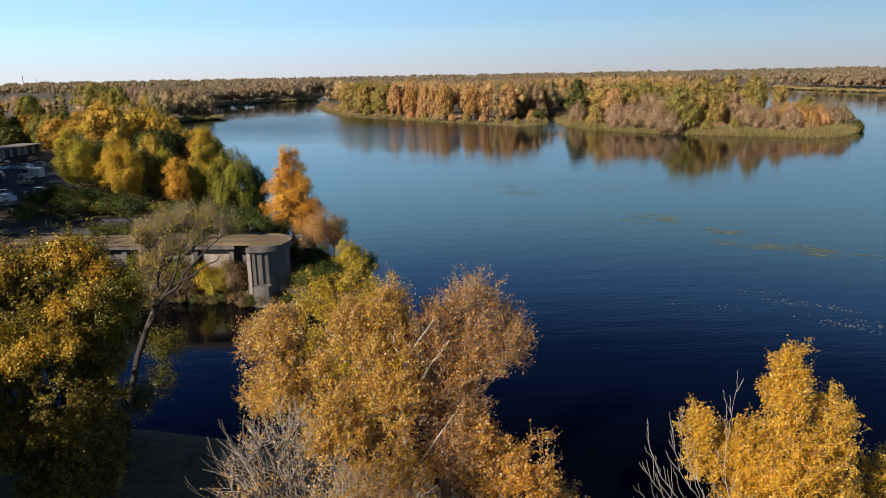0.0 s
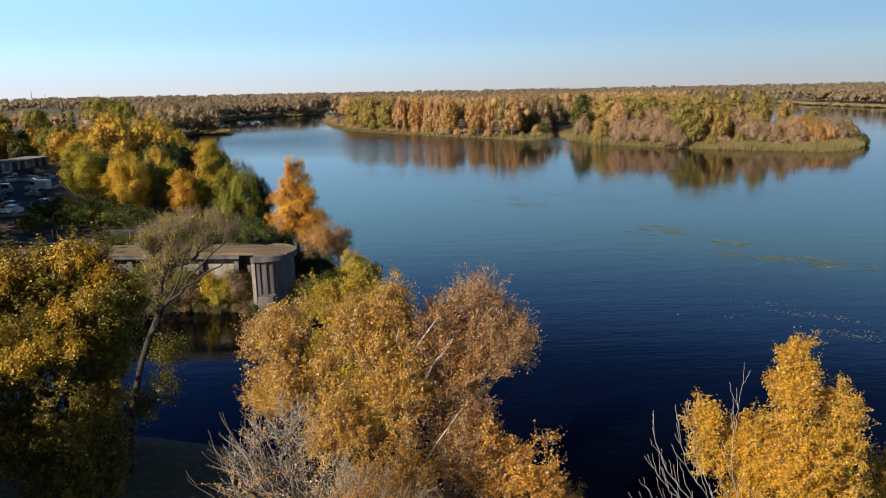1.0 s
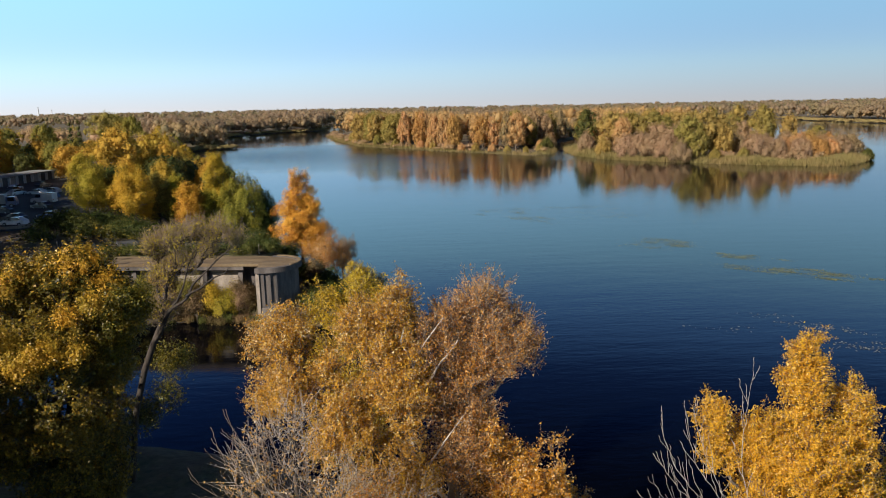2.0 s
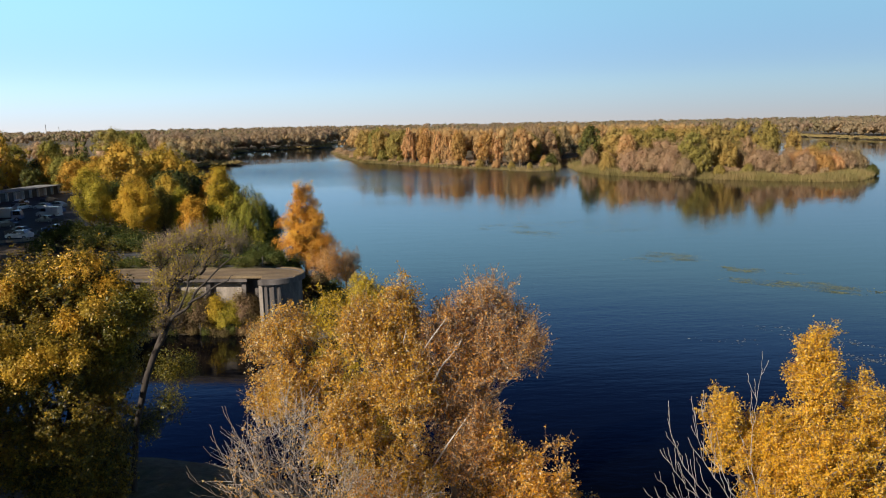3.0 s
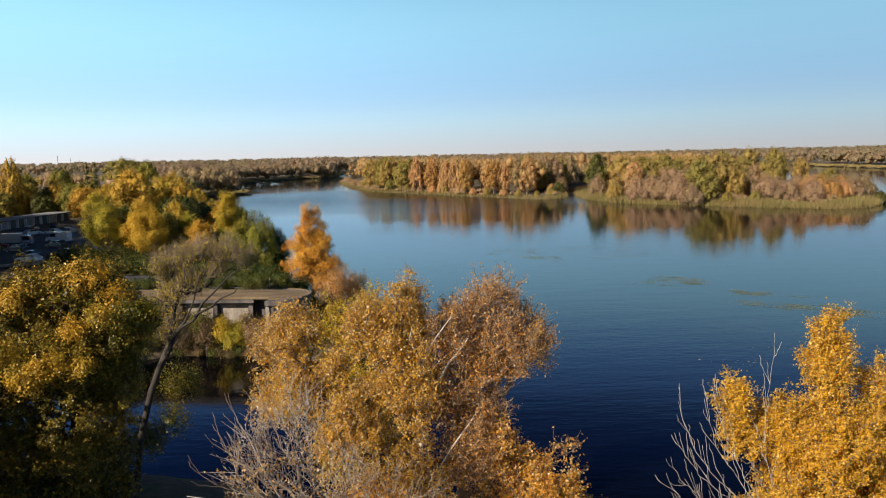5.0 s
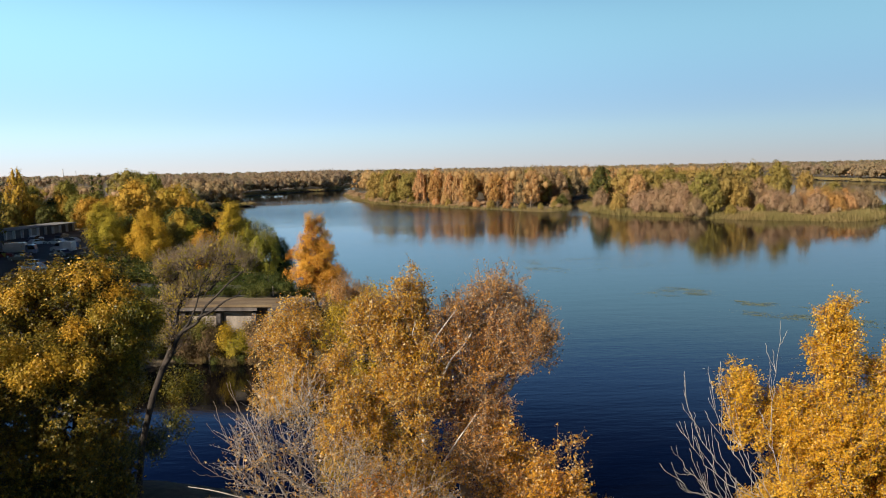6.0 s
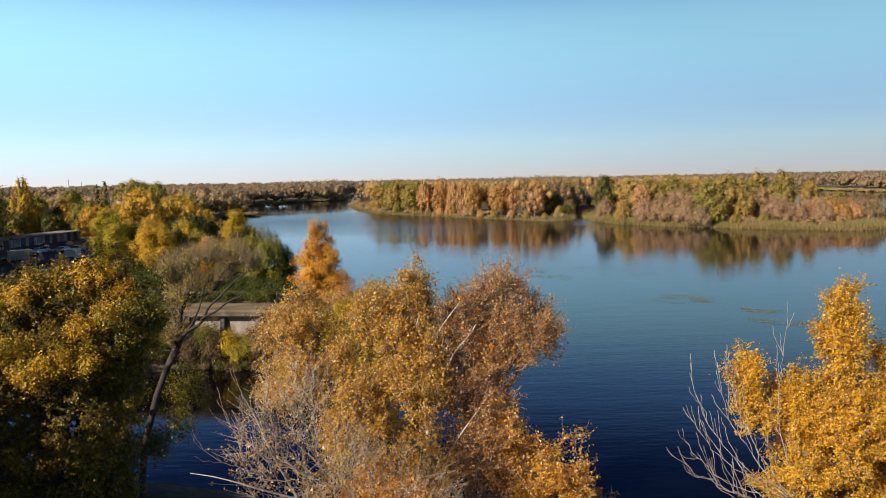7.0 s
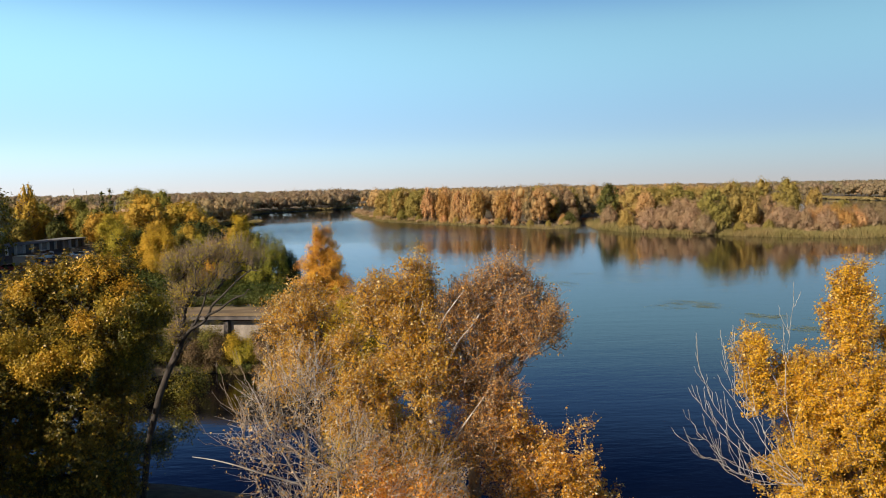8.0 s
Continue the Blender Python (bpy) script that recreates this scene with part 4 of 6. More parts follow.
plant("tree", "slim olive tree beside the yellow one", "egg", -54.2, 148, 8.6, 5.0, OLIVE, 48, 300, 36, 0.24, bark=DARK_BARK, group=ROW)
plant("tree", "dark green tree in the row", "egg", -46.4, 148, 9.8, 5.8, OLIVE, 33, 420, 40, 0.25, bark=DARK_BARK, group=ROW)
plant("tree", "olive tree between yellow ones", "egg", -43.6, 151, 10.0, 5.2, YELLOW_OLIVE, 34, 360, 40, 0.25, group=ROW)
plant("tree", "small bright orange tree in the row", "egg", -38.4, 140, 9.8, 5.4, ORANGE, 35, 440, 42, 0.24, group=ROW)
plant("tree", "olive yellow tree beside the orange one", "egg", -35.0, 143, 8.6, 5.6, YELLOW_OLIVE, 36, 420, 40, 0.24, group=ROW)
plant("tree", "tall yellow topped poplar behind the willow", "egg", -36.2, 153, 16.4, 6.0, AMBER, 37, 460, 42, 0.25, group=ROW)
plant("willow", "broad olive green weeping willow on the shore", "egg", -28.0, 138, 12.8, 9.4, WILLOW, 38, 700, 46, 0.22, spread=0.18, twig=2.0, up=-1.8, bark=DARK_BARK, group=ROW)
# dark green copy of the willow stands in for its shaded right side
plant("willow", "dark green willow standing for the willow's shaded side", "egg", -24.6, 139.5, 10.2, 5.2, GREEN, 39, 460, 50, 0.21, spread=0.2, twig=2.0, up=-1.8, bark=DARK_BARK, group=ROW)
plant("tree", "tall orange autumn tree at the water's edge", "tall", -13.8, 110, 15.4, 9.2, ORANGE, 40, 900, 60, 0.19, group="trees behind the bastion")
plant("shrub", "tan half bare shrub beside the orange tree", "shrub", -9.8, 104, 8.6, 6.2, TAN, 41, 520, 34, 0.14, category="shrub", group="trees behind the bastion")
plant("shrub", "brown bare shrub beside the orange tree", "shrub", -7.6, 106, 8.6, 4.8, BROWN, 42, 380, 28, 0.13, category="shrub", group="trees behind the bastion")
plant("willow", "small yellow willow bush at the water's edge", "shrub", -5.2, 94.5, 6.8, 5.0, AMBER, 43, 460, 44, 0.13, category="shrub", group="trees behind the bastion")
plant("shrub", "olive shrub on the shore below the bastion", "shrub", -3.0, 96.5, 4.2, 4.0, OLIVE, 44, 200, 20, 0.18, category="shrub")
plant("shrub", "olive yellow shrub against the quay wall", "shrub", -21.2, 90.4, 5.4, 4.0, YELLOW_OLIVE, 45, 380, 24, 0.14, category="shrub")
plant("shrub", "green shrub against the quay wall", "shrub", -25.0, 91.0, 3.6, 4.0, GREEN, 46, 200, 22, 0.15, category="shrub")
plant("shrub", "reddish brown creeper shrub against the bastion", "shrub", -19.2, 90.2, 4.6, 2.4, PINK, 47, 160, 20, 0.13, category="shrub")
WALLSIDE = "shrubs along the quay wall"
for k, (x, y, h, w, m, lab) in enumerate([(-24.2, 87.2, 5.5, 2.8, BRUSH, "tall brown brush"), (-26.8, 87.6, 6.1, 3.0, BRUSH, "tall brown brush"), (-30.6, 88.2, 6.3, 3.0, OLIVE, "tall olive brush"), (-32.6, 86.8, 6.5, 3.2, BRUSH, "tall brown brush"), (-35.5, 86.0, 6.5, 3.4, BRUSH, "tall brown brush"), (-38.5, 86.0, 6.5, 3.4, OLIVE, "tall olive brush"), (-22.2, 87.6, 5.4, 3.2, AMBER, "yellow olive shrub"), (-25.5, 88.6, 5.8, 3.4, OLIVE, "olive shrub"), (-27.6, 89.0, 5.6, 3.0, BRUSH, "brown half bare shrub"), (-29.0, 89.0, 5.8, 2.8, AMBER, "yellow shrub"), (-18.4, 88.2, 4.6, 2.6, BRUSH, "brown shrub"), (-9.6, 89.5, 3.0, 3.6, GREEN, "dark green shrub"), (-7.2, 92.2, 3.2, 3.6, GREEN, "dark green shrub"), (-8.8, 95.5, 4.2, 4.0, GREEN, "dark green shrub"), (-11.0, 99.5, 4.4, 3.6, BRUSH, "brown shrub")]):
    plant("shrub", lab + " at the foot of the concrete quay", "shrub", x, y + (2.5 if x < -17 else 0), h, w, m, 300 + k, 320, 20, 0.18, category="shrub", group=WALLSIDE, least=2)
for k, (x, y, h, w) in enumerate(((-17.0, 100.5, 2.0, 3.6), (-14.6, 98.6, 1.8, 3.4), (-19.0, 104.5, 2.4, 4.0), (-15.0, 104.0, 2.4, 3.8), (-22.5, 105.5, 2.2, 4.0), (-12.8, 101.5, 2.2, 3.4), (-20.4, 101.6, 1.2, 3.0))):
    plant("shrub", "low dark green shrub on the grass behind the quay", "shrub", x, y, h, w, GREEN, 340 + k, 150, 16, 0.2, category="shrub", group="shrubs behind the quay", least=2)
rng = np.random.default_rng(5)
for k in range(12):
    x = -30 - k * 1.9 + rng.normal() * 0.4
    y = 91.2 + (-30 - x) * 0.18 + rng.normal() * 0.7
    if on_ground(x, y) < 0.15:
        y += 1.0
    plant("shrub", "brown half bare shrub along the quay wall", "shrub", x, y, 3.4 + rng.random() * 1.8, 3.0, BRUSH if k % 3 else OLIVE, 50 + k, 200, 18, 0.17, category="shrub", group=WALLSIDE, least=2)
for k in range(20):
    x = -21 - k * 1.9 + rng.normal() * 0.5
    y = 108.5 + (-21 - x) * 0.14 + rng.random() * 12
    plant("shrub", "dark green shrub on the bank behind the road", "shrub", x, y, 2.0 + rng.random() * 1.6, 4.0, GREEN if k % 4 else OLIVE, 70 + k, 100, 14, 0.28, category="shrub", group="shrubs behind the road", least=2)
for k in range(13):
    x = -27.5 + k * 1.25 + rng.normal() * 0.2
    y = 88.9 - 0.17 * (x + 20) + rng.random() * 0.5 if x < -17.5 else 86.9 + rng.random() * 0.4
    plant("shrub", "low dark brush on the earth edge by the water", "shrub", x, y, 0.9 + rng.random() * 0.7, 2.0, BRUSH if k % 3 else GREEN, 470 + k, 110, 20, 0.13, category="shrub", group="brush by the water", least=2)
for k in range(16):
    x = -19.5 - k * 1.25 + rng.normal() * 0.3
    y = 97.4 - (x + 22) * 0.131 + rng.random() * 1.2
    plant("shrub", "low dark green hedge plant behind the quay", "shrub", x, y, 1.0 + rng.random() * 0.7, 2.4, GREEN, 440 + k, 90, 18, 0.16, category="shrub", group="low hedge behind the quay", least=2)
for k in range(30):
    x = -20 - k * 1.15 + rng.normal() * 0.5
    y = 112 + (-21 - x) * 0.20 + rng.random() * 16
    plant("shrub", "dark green hedge shrub below the trees", "shrub", x, y, 2.2 + rng.random() * 1.8, 4.4, GREEN if k % 3 else OLIVE, 400 + k, 130, 18, 0.26, category="shrub", group="hedge below the trees", least=2)

# trees added out of view to throw shade over the bank and car park
SHADE = "tall trees on the high bank"
spots = [(-34, 36, 15), (-37, 28, 19), (-31, 20, 19), (-42, 40, 19), (-45, 48, 18), (-54, 60, 17), (-28, 11, 17), (-48, 34, 20), (-31, 45, 15), (-29, 33, 16), (-26, 24, 18), (-63, 93, 20), (-68, 82, 18), (-65, 103, 20), (-59, 78, 20), (-64, 70, 20), (-76, 88, 22), (-56, 70, 18)]
spots += [(-72 - 3.23 * k, 112 + 6.46 * k, 21) for k in range(14)]
spots += [(-84 - 3.23 * k, 110 + 6.46 * k, 23) for k in range(0, 14, 2)]
for k, (x, y, h) in enumerate(spots):
    plant("tree", "tall unseen tree added to shade the bank", "round", x, y, h, 13, MAPLE, 90 + k, 170, 16, 0.80, bark=DARK_BARK, group=SHADE, least=3)


# ---- woods: a few grown forms, repeated ----
def unit_ball(level):
    bm = bmesh.new()
    bmesh.ops.create_icosphere(bm, subdivisions=level, radius=1.0)
    v = np.array([p.co for p in bm.verts])
    f = np.array([[p.index for p in q.verts] for q in bm.faces])
    bm.free()
    return v, f


BALL = unit_ball(1)


def lumps(rng, lobes, hearts, leaf, cover, core=0.60, merge=True, rough=0.8, below=-0.8):
    """Leaf clumps strewn through the uneven lobes of crowns, thinning outwards, round a dense inside."""
    L, H = np.asarray(lobes, float), np.asarray(hearts, float)
    bv, bf = BALL
    n = len(L)
    jag = 1 + 0.22 * rng.normal(size=(n, len(bv)))
    inner = L[:, None, :3] + bv[None] * L[:, None, 3:6] * (core * jag)[..., None]
    faces = (bf[None] + (np.arange(n) * len(bv))[:, None, None]).reshape(-1, 3)
    area = 4.19 * (L[:, 3] * L[:, 4] + L[:, 4] * L[:, 5] + L[:, 3] * L[:, 5])
    size = leaf if np.ndim(leaf) else np.full(n, float(leaf))
    count = np.maximum((cover * area / (0.3 * size ** 2)).astype(int), 4)
    ix = np.repeat(np.arange(n), count)
    d = unit(rng.normal(size=(len(ix), 3)))
    wob = 0.62 + 0.52 * np.sqrt(rng.random(len(ix))) + 0.10 * np.sin(d[:, 0] * 7 + ix * 1.7) * np.cos(d[:, 2] * 6.3 + ix) + 0.09 * rng.normal(size=len(ix))
    c = L[ix, :3] + d * L[ix, 3:6] * wob[:, None]
    keep = d[:, 2] > below
    if merge:
        for k in range(n):
            q = ((c - L[k, :3]) / L[k, 3:6])
            keep &= ((q * q).sum(1) > 0.40) | (ix == k)
    c, d, ix = c[keep], d[keep], ix[keep]
    nor = unit(d * 0.45 + unit(c - H[ix]) * 0.75 + rng.normal(size=d.shape) * rough * 0.55 + np.array([0, 0, 0.15]))
    a = unit(np.cross(nor, rng.normal(size=d.shape)))
    b = np.cross(nor, a)
    s = (size[ix] * (0.55 + 0.75 * rng.random(len(ix))))[:, None]
    tri = np.stack([c - a * s * 0.5, c + b * s * 0.61, c + a * s * 0.5], 1).reshape(-1, 3)
    v = np.concatenate([inner.reshape(-1, 3), tri])
    f = np.concatenate([faces, np.arange(len(tri)).reshape(-1, 3) + inner.shape[0] * inner.shape[1]])
    return v, f


def crown_lobes(kind, h, w, rng):
    """Crowns of many unequal boughs, in metres from the tree's foot."""
    L = []
    n = {"round": 34, "oval": 32, "tall": 38, "column": 9, "low": 24}[kind]
    for k in range(n):
        s = (k + 0.5) / n
        a = k * 2.4 + rng.normal() * 0.4
        if kind == "round":
            q, out = 0.16 + 0.74 * s, math.sqrt(max(0.05, 1 - ((s - 0.40) / 0.66) ** 2))
            r = w * (0.07 + 0.10 * rng.random())
        elif kind == "oval":
            q, out = 0.14 + 0.78 * s, math.sqrt(max(0.05, 1 - ((s - 0.42) / 0.62) ** 2))
            r = w * (0.07 + 0.11 * rng.random())
        elif kind == "tall":
            q, out = 0.14 + 0.80 * s, min(1.0, 0.65 + s) * (1 - 0.75 * max(0.0, s - 0.35) / 0.65)
            r = w * (0.06 + 0.07 * rng.random()) * (1 - 0.3 * s)
        elif kind == "column":
            q, out, r = 0.10 + 0.84 * s, 0.12, w * 0.44 * (1 - 0.55 * s)
        else:
            q, out = 0.22 + 0.60 * s, math.sqrt(max(0.03, 1 - s * s))
            r = w * (0.09 + 0.10 * rng.random())
        far = max(0.0, w * 0.5 * out - r * 0.8) * (0.75 + 0.3 * rng.random())
        L.append((math.cos(a) * far, math.sin(a) * far, h * q, r, r, r * {"tall": 2.5, "oval": 1.5, "column": 1.15, "round": 1.05, "low": 1.7}[kind]))
    if kind in ("round", "oval", "tall"):
        L += [(rng.normal() * 0.05 * w, rng.normal() * 0.05 * w, h * z, w * g, w * g, h * 0.15) for z, g in ((0.36, 0.25), (0.58, 0.25), (0.78, 0.17))]
    return L


def prototype(kind, h, w, seed, leaf, cover=0.36):
    """One woodland tree: stem, limbs to its boughs, leaf clumps."""
    rng = np.random.default_rng(seed)
    root = new("tree")
    tagged(root, "autumn tree", "tree")
    lobes = crown_lobes(kind, h, w, rng)
    stem = np.array(stem_nodes(rng, [(0, 0, -0.4), (rng.normal() * 0.2, rng.normal() * 0.2, h * 0.4), (0, 0, h * 0.8)], h * 0.12))
    mesh_object("trunk", *chain(stem, np.linspace(0.018 * h, 0.004 * h, len(stem)), 7), BARK, root, True)
    ends = np.array(lobes)[:, :3]
    start = np.stack([ends[:, 0] * 0.05, ends[:, 1] * 0.05, np.maximum(0.3, ends[:, 2] - 0.16 * h)], 1)
    tagged(mesh_object("branchwork", *tubes(start, ends, np.full(len(ends), 0.007 * h), np.full(len(ends), 0.003 * h), 4), BARK, root), kind="stuff")
    tagged(mesh_object("foliage", *lumps(rng, lobes, np.tile((0, 0, h * 0.42), (len(lobes), 1)), leaf * (0.55 if kind == "low" else 0.9), 0.42 if kind == "low" else cover, 0.62), OLIVE, root), kind="stuff")
    return root


def scatter(rng, poly, count, gap, box4, keep=None, tries=40000):
    """Places inside a shoreline, some metres apart."""
    x = box4[0] + rng.random(tries) * (box4[2] - box4[0])
    y = box4[1] + rng.random(tries) * (box4[3] - box4[1])
    d = inside_by(poly, x, y)
    ok = d > 2.5
    if keep is not None:
        ok &= keep(x, y)
    got = []
    for px, py, pd in zip(x[ok], y[ok], d[ok]):
        if all((px - a) ** 2 + (py - b) ** 2 > gap * gap for a, b, c in got):
            got.append((px, py, pd))
            if len(got) >= count:
                break
    return got


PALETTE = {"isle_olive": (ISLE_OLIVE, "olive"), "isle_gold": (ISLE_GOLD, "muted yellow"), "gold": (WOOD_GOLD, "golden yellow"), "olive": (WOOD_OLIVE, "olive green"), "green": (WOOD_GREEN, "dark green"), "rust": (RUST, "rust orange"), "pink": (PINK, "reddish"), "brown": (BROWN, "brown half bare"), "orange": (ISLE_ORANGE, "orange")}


def stand(places, forms, choose, height, group, rng, where):
    """Sets copies of grown forms at the places, recoloured leaf by leaf."""
    for x, y, d in places:
        tone, kind = choose(x, y, d, rng)
        proto, ph = forms[kind][rng.integers(len(forms[kind]))]
        h = height(x, y, d, kind, rng)
        ob = copy_thing(proto, Matrix.LocRotScale((x, y, on_ground(x, y) - 0.1), Euler((0, 0, rng.random() * 6.28)), Vector((1, 1, 1))))
        ob.scale = (h / ph * (0.9 + 0.25 * rng.random()), h / ph * (0.9 + 0.25 * rng.random()), h / ph)
        mat, word = PALETTE[tone]
        for c in ob.children:
            if c.name.startswith("foliage"):
                c.material_slots[0].link = "OBJECT"
                c.material_slots[0].material = mat
        tagged(ob, "%s %s %s" % (word, "shrub" if kind == "low" else "autumn tree", where), "shrub" if kind == "low" else "tree", group)
        ob.name = "shrub" if kind == "low" else "tree"


def drop_prototypes(forms):
    for row in forms.values():
        for proto, ph in row:
            for o in (*proto.children_recursive, proto):
                bpy.data.objects.remove(o)


def grown(table, leaf):
    return {kind: [(prototype(kind, h, w, seed + k, leaf), h) for k in range(2)] for kind, h, w, seed in table}


forms = grown((("round", 12, 11.5, 201), ("oval", 13, 9.5, 221), ("tall", 16, 8.0, 231), ("column", 18, 3.4, 241), ("low", 4.5, 5.6, 251)), 0.54)
rng = np.random.default_rng(77)
LOT = [(-52, 124), (-55.5, 142), (-66, 162), (-83, 200), (-90, 226), (-126, 226), (-126, 180), (-92, 116)]


def left_keep(x, y):
    seen = (x > -0.70 * y - 30) & (x < -20)
    clear = (inside_by(LOT, x, y) < -2.0) & (np.hypot(x + 160, y - 355) > 32)
    row = (y < 190) & (x > -84)
    return seen & clear & ~row


def left_tone(x, y, d, rng):
    r, side = rng.random(), x / y
    # dark green here stands in for the shaded gaps behind the tree row
    if y < 205 and x > -100 and r < 0.7:
        return ("green", "round")
    if y > 330:
        return ("brown", "oval") if r < 0.45 else ("olive", "round") if r < 0.80 else ("green", "round") if r < 0.9 else ("gold", "round")
    if side > -0.46:
        return ("gold", "round") if r < 0.74 else ("olive", "oval") if r < 0.88 else ("green", "round")
    if side > -0.545:
        return ("green", "round") if r < 0.45 else ("olive", "round") if r < 0.85 else ("gold", "oval")
    return ("gold", "round") if r < 0.50 else ("olive", "round") if r < 0.92 else ("green", "round")


BANK = "woods on the mainland bank"
places = scatter(rng, MAINLAND, 78, 7.6, (-170, 155, -20, 300), left_keep) + scatter(rng, MAINLAND, 36, 12, (-300, 300, -90, 520), left_keep)
stand(places, forms, left_tone, lambda x, y, d, k, r: (7.5 + 3.5 * r.random()) * (1 - 0.18 * smooth(225, 270, y) + 0.45 * smooth(340, 420, y)), BANK, rng, "in the woods on the bank")
# distance haze on these two is put into their muted olive
stand([(-176, 459, 9), (-169, 464, 9)], forms, lambda *a: ("isle_olive", "round"), lambda *a: 20.5, BANK, rng, "standing above the far woods")
for x, y, tone, kind, h in ((-122, 235, "gold", "tall", 19.6), (-128, 238, "olive", "round", 12), (-120, 240, "gold", "round", 11), (-113, 243, "gold", "oval", 11.5), (-104, 236, "olive", "round", 11), (-96, 228, "olive", "round", 12), (-79, 216, "olive", "round", 9.5), (-72.4, 201, "gold", "round", 15.2), (-67, 214, "gold", "round", 15.0), (-92, 216, "gold", "round", 10.5), (-62, 206, "gold", "oval", 12.5),
                            (-71, 230, "gold", "round", 12.5), (-58, 190, "green", "round", 11), (-54, 176, "gold", "oval", 10), (-145, 420, "olive", "oval", 18), (-151, 424, "olive", "round", 17), (-184, 400, "olive", "round", 14.5)):
    stand([(x, y, 9)], forms, lambda *a: (tone, kind), lambda *a: h, BANK, rng, "in the woods behind the car park")
for x, y, h in ((-95.6, 227, 17.6), (-93.4, 227.5, 18.2)):
    stand([(x, y, 9)], forms, lambda *a: ("green", "column"), lambda *a: h, "pair of slim poplars", rng, "slim and upright above the woods")
drop_prototypes(forms)

forms = grown((("round", 19, 14, 211), ("oval", 20, 11.5, 213), ("tall", 21, 10, 215), ("low", 9, 9.5, 217)), 0.70)


def a_tone(x, y, d, rng):
    r = rng.random()
    if d < 9 and r < 0.40:
        return ("isle_olive", "low") if x < 0 else ("rust", "low")
    if x < 2:
        return ("isle_olive", "round") if r < 0.75 else ("isle_gold", "round")
    if x < 62:
        return ("rust", "tall") if r < 0.80 else ("brown", "tall") if r < 0.9 else ("orange", "oval")
    return ("rust", "oval") if r < 0.4 else ("isle_olive", "round") if r < 0.65 else ("brown", "oval")


def b_tone(x, y, d, rng):
    r = rng.random()
    return ("isle_olive", "round") if r < 0.45 else ("isle_gold", "round") if r < 0.65 else ("brown", "round") if r < 0.80 else ("rust", "oval")


ISLE = "woods on the river islands"
stand(scatter(rng, ISLAND_A, 84, 5.4, (-70, 370, 112, 560), lambda x, y: (inside_by(ISLAND_A, x, y) < 24) & ~((x > 50) & (y < 408))), forms, a_tone,
      lambda x, y, d, k, r: (4.5 + 4 * r.random()) if k == "low" else (18 + 5 * r.random()), ISLE, rng, "on a river island")
stand(scatter(rng, ISLAND_B, 22, 10.0, (88, 345, 200, 510), lambda x, y: (inside_by(ISLAND_B, x, y) > 8) & (x < 100 + 0.2 * y)), forms, b_tone,
      lambda x, y, d, k, r: 17 + 4 * r.random(), ISLE, rng, "on a river island")
for x, y, tone, kind, h in ((125.5, 314, "isle_olive", "round", 19.5), (135, 318, "isle_olive", "round", 21.5), (144.5, 322, "isle_olive", "round", 20), (128, 309, "isle_olive", "oval", 13.5), (140, 311, "isle_gold", "oval", 15), (138, 327, "isle_gold", "round", 20.5),
                            (166.5, 355, "isle_gold", "oval", 22.5), (172, 341, "isle_gold", "oval", 23.4), (167, 331, "isle_olive", "oval", 18.5), (181.5, 335, "isle_gold", "oval", 18.6), (198, 340, "isle_olive", "round", 13), (164, 346, "brown", "round", 15.5),
                            (111, 380, "isle_olive", "round", 21.5), (123, 390, "isle_gold", "round", 20.5), (138, 400, "isle_gold", "round", 22), (139, 380, "isle_olive", "round", 18), (103.5, 400, "green", "oval", 22.5), (168, 390, "isle_gold", "oval", 22), (154, 395, "isle_olive", "round", 20),
                            (104, 332, "pink", "low", 10.5), (110, 330, "pink", "low", 11.5), (114, 323, "pink", "low", 12), (117.5, 317, "pink", "low", 11.5), (119.5, 307, "pink", "low", 9.5), (149, 301, "pink", "low", 11.5), (157, 299, "pink", "low", 9.5), (162, 303, "rust", "low", 9), (166, 297, "pink", "low", 9.5),
                            (174, 297, "orange", "low", 9), (180, 299, "rust", "low", 8.5), (187, 303, "pink", "low", 10), (193, 306, "brown", "low", 10.5), (195, 297, "green", "low", 5.2), (199, 303, "green", "low", 5), (97, 345, "isle_olive", "low", 8), (169, 308, "rust", "low", 9.5), (177, 311, "orange", "low", 10), (184, 313, "pink", "low", 9.5), (190, 317, "orange", "low", 10), (172, 319, "brown", "low", 10.5), (181, 323, "rust", "low", 10), (160, 314, "pink", "low", 10), (153, 310, "rust", "low", 9.5), (196, 322, "isle_olive", "low", 9), (188, 330, "isle_gold", "low", 11), (197, 313, "rust", "low", 9), (147, 316, "brown", "low", 11), (133, 303, "isle_gold", "low", 5), (143, 299, "isle_olive", "low", 5.5), (96, 372, "pink", "low", 10)):
    stand([(x, y, 9)], forms, lambda *a: (tone, kind), lambda *a: h, ISLE, rng, "on the smaller river island")
for x, y, tone, h in ((7, 458, "rust", 4), (14, 447, "rust", 5), (21, 436, "isle_gold", 4.5), (29, 425, "rust", 5), (36, 416, "rust", 4.5), (43, 407, "isle_gold", 5), (51, 397, "rust", 4.5), (58, 388, "isle_olive", 4), (66, 379, "isle_olive", 3.5), (74, 382, "isle_olive", 4.5), (81, 398, "green", 7), (85, 412, "brown", 8), (88, 428, "rust", 9), (90, 446, "brown", 9), (78, 392, "green", 5)):
    stand([(x, y, 9)], forms, lambda *a: (tone, "low"), lambda *a: h, ISLE, rng, "on the island's low shore")
drop_prototypes(forms)


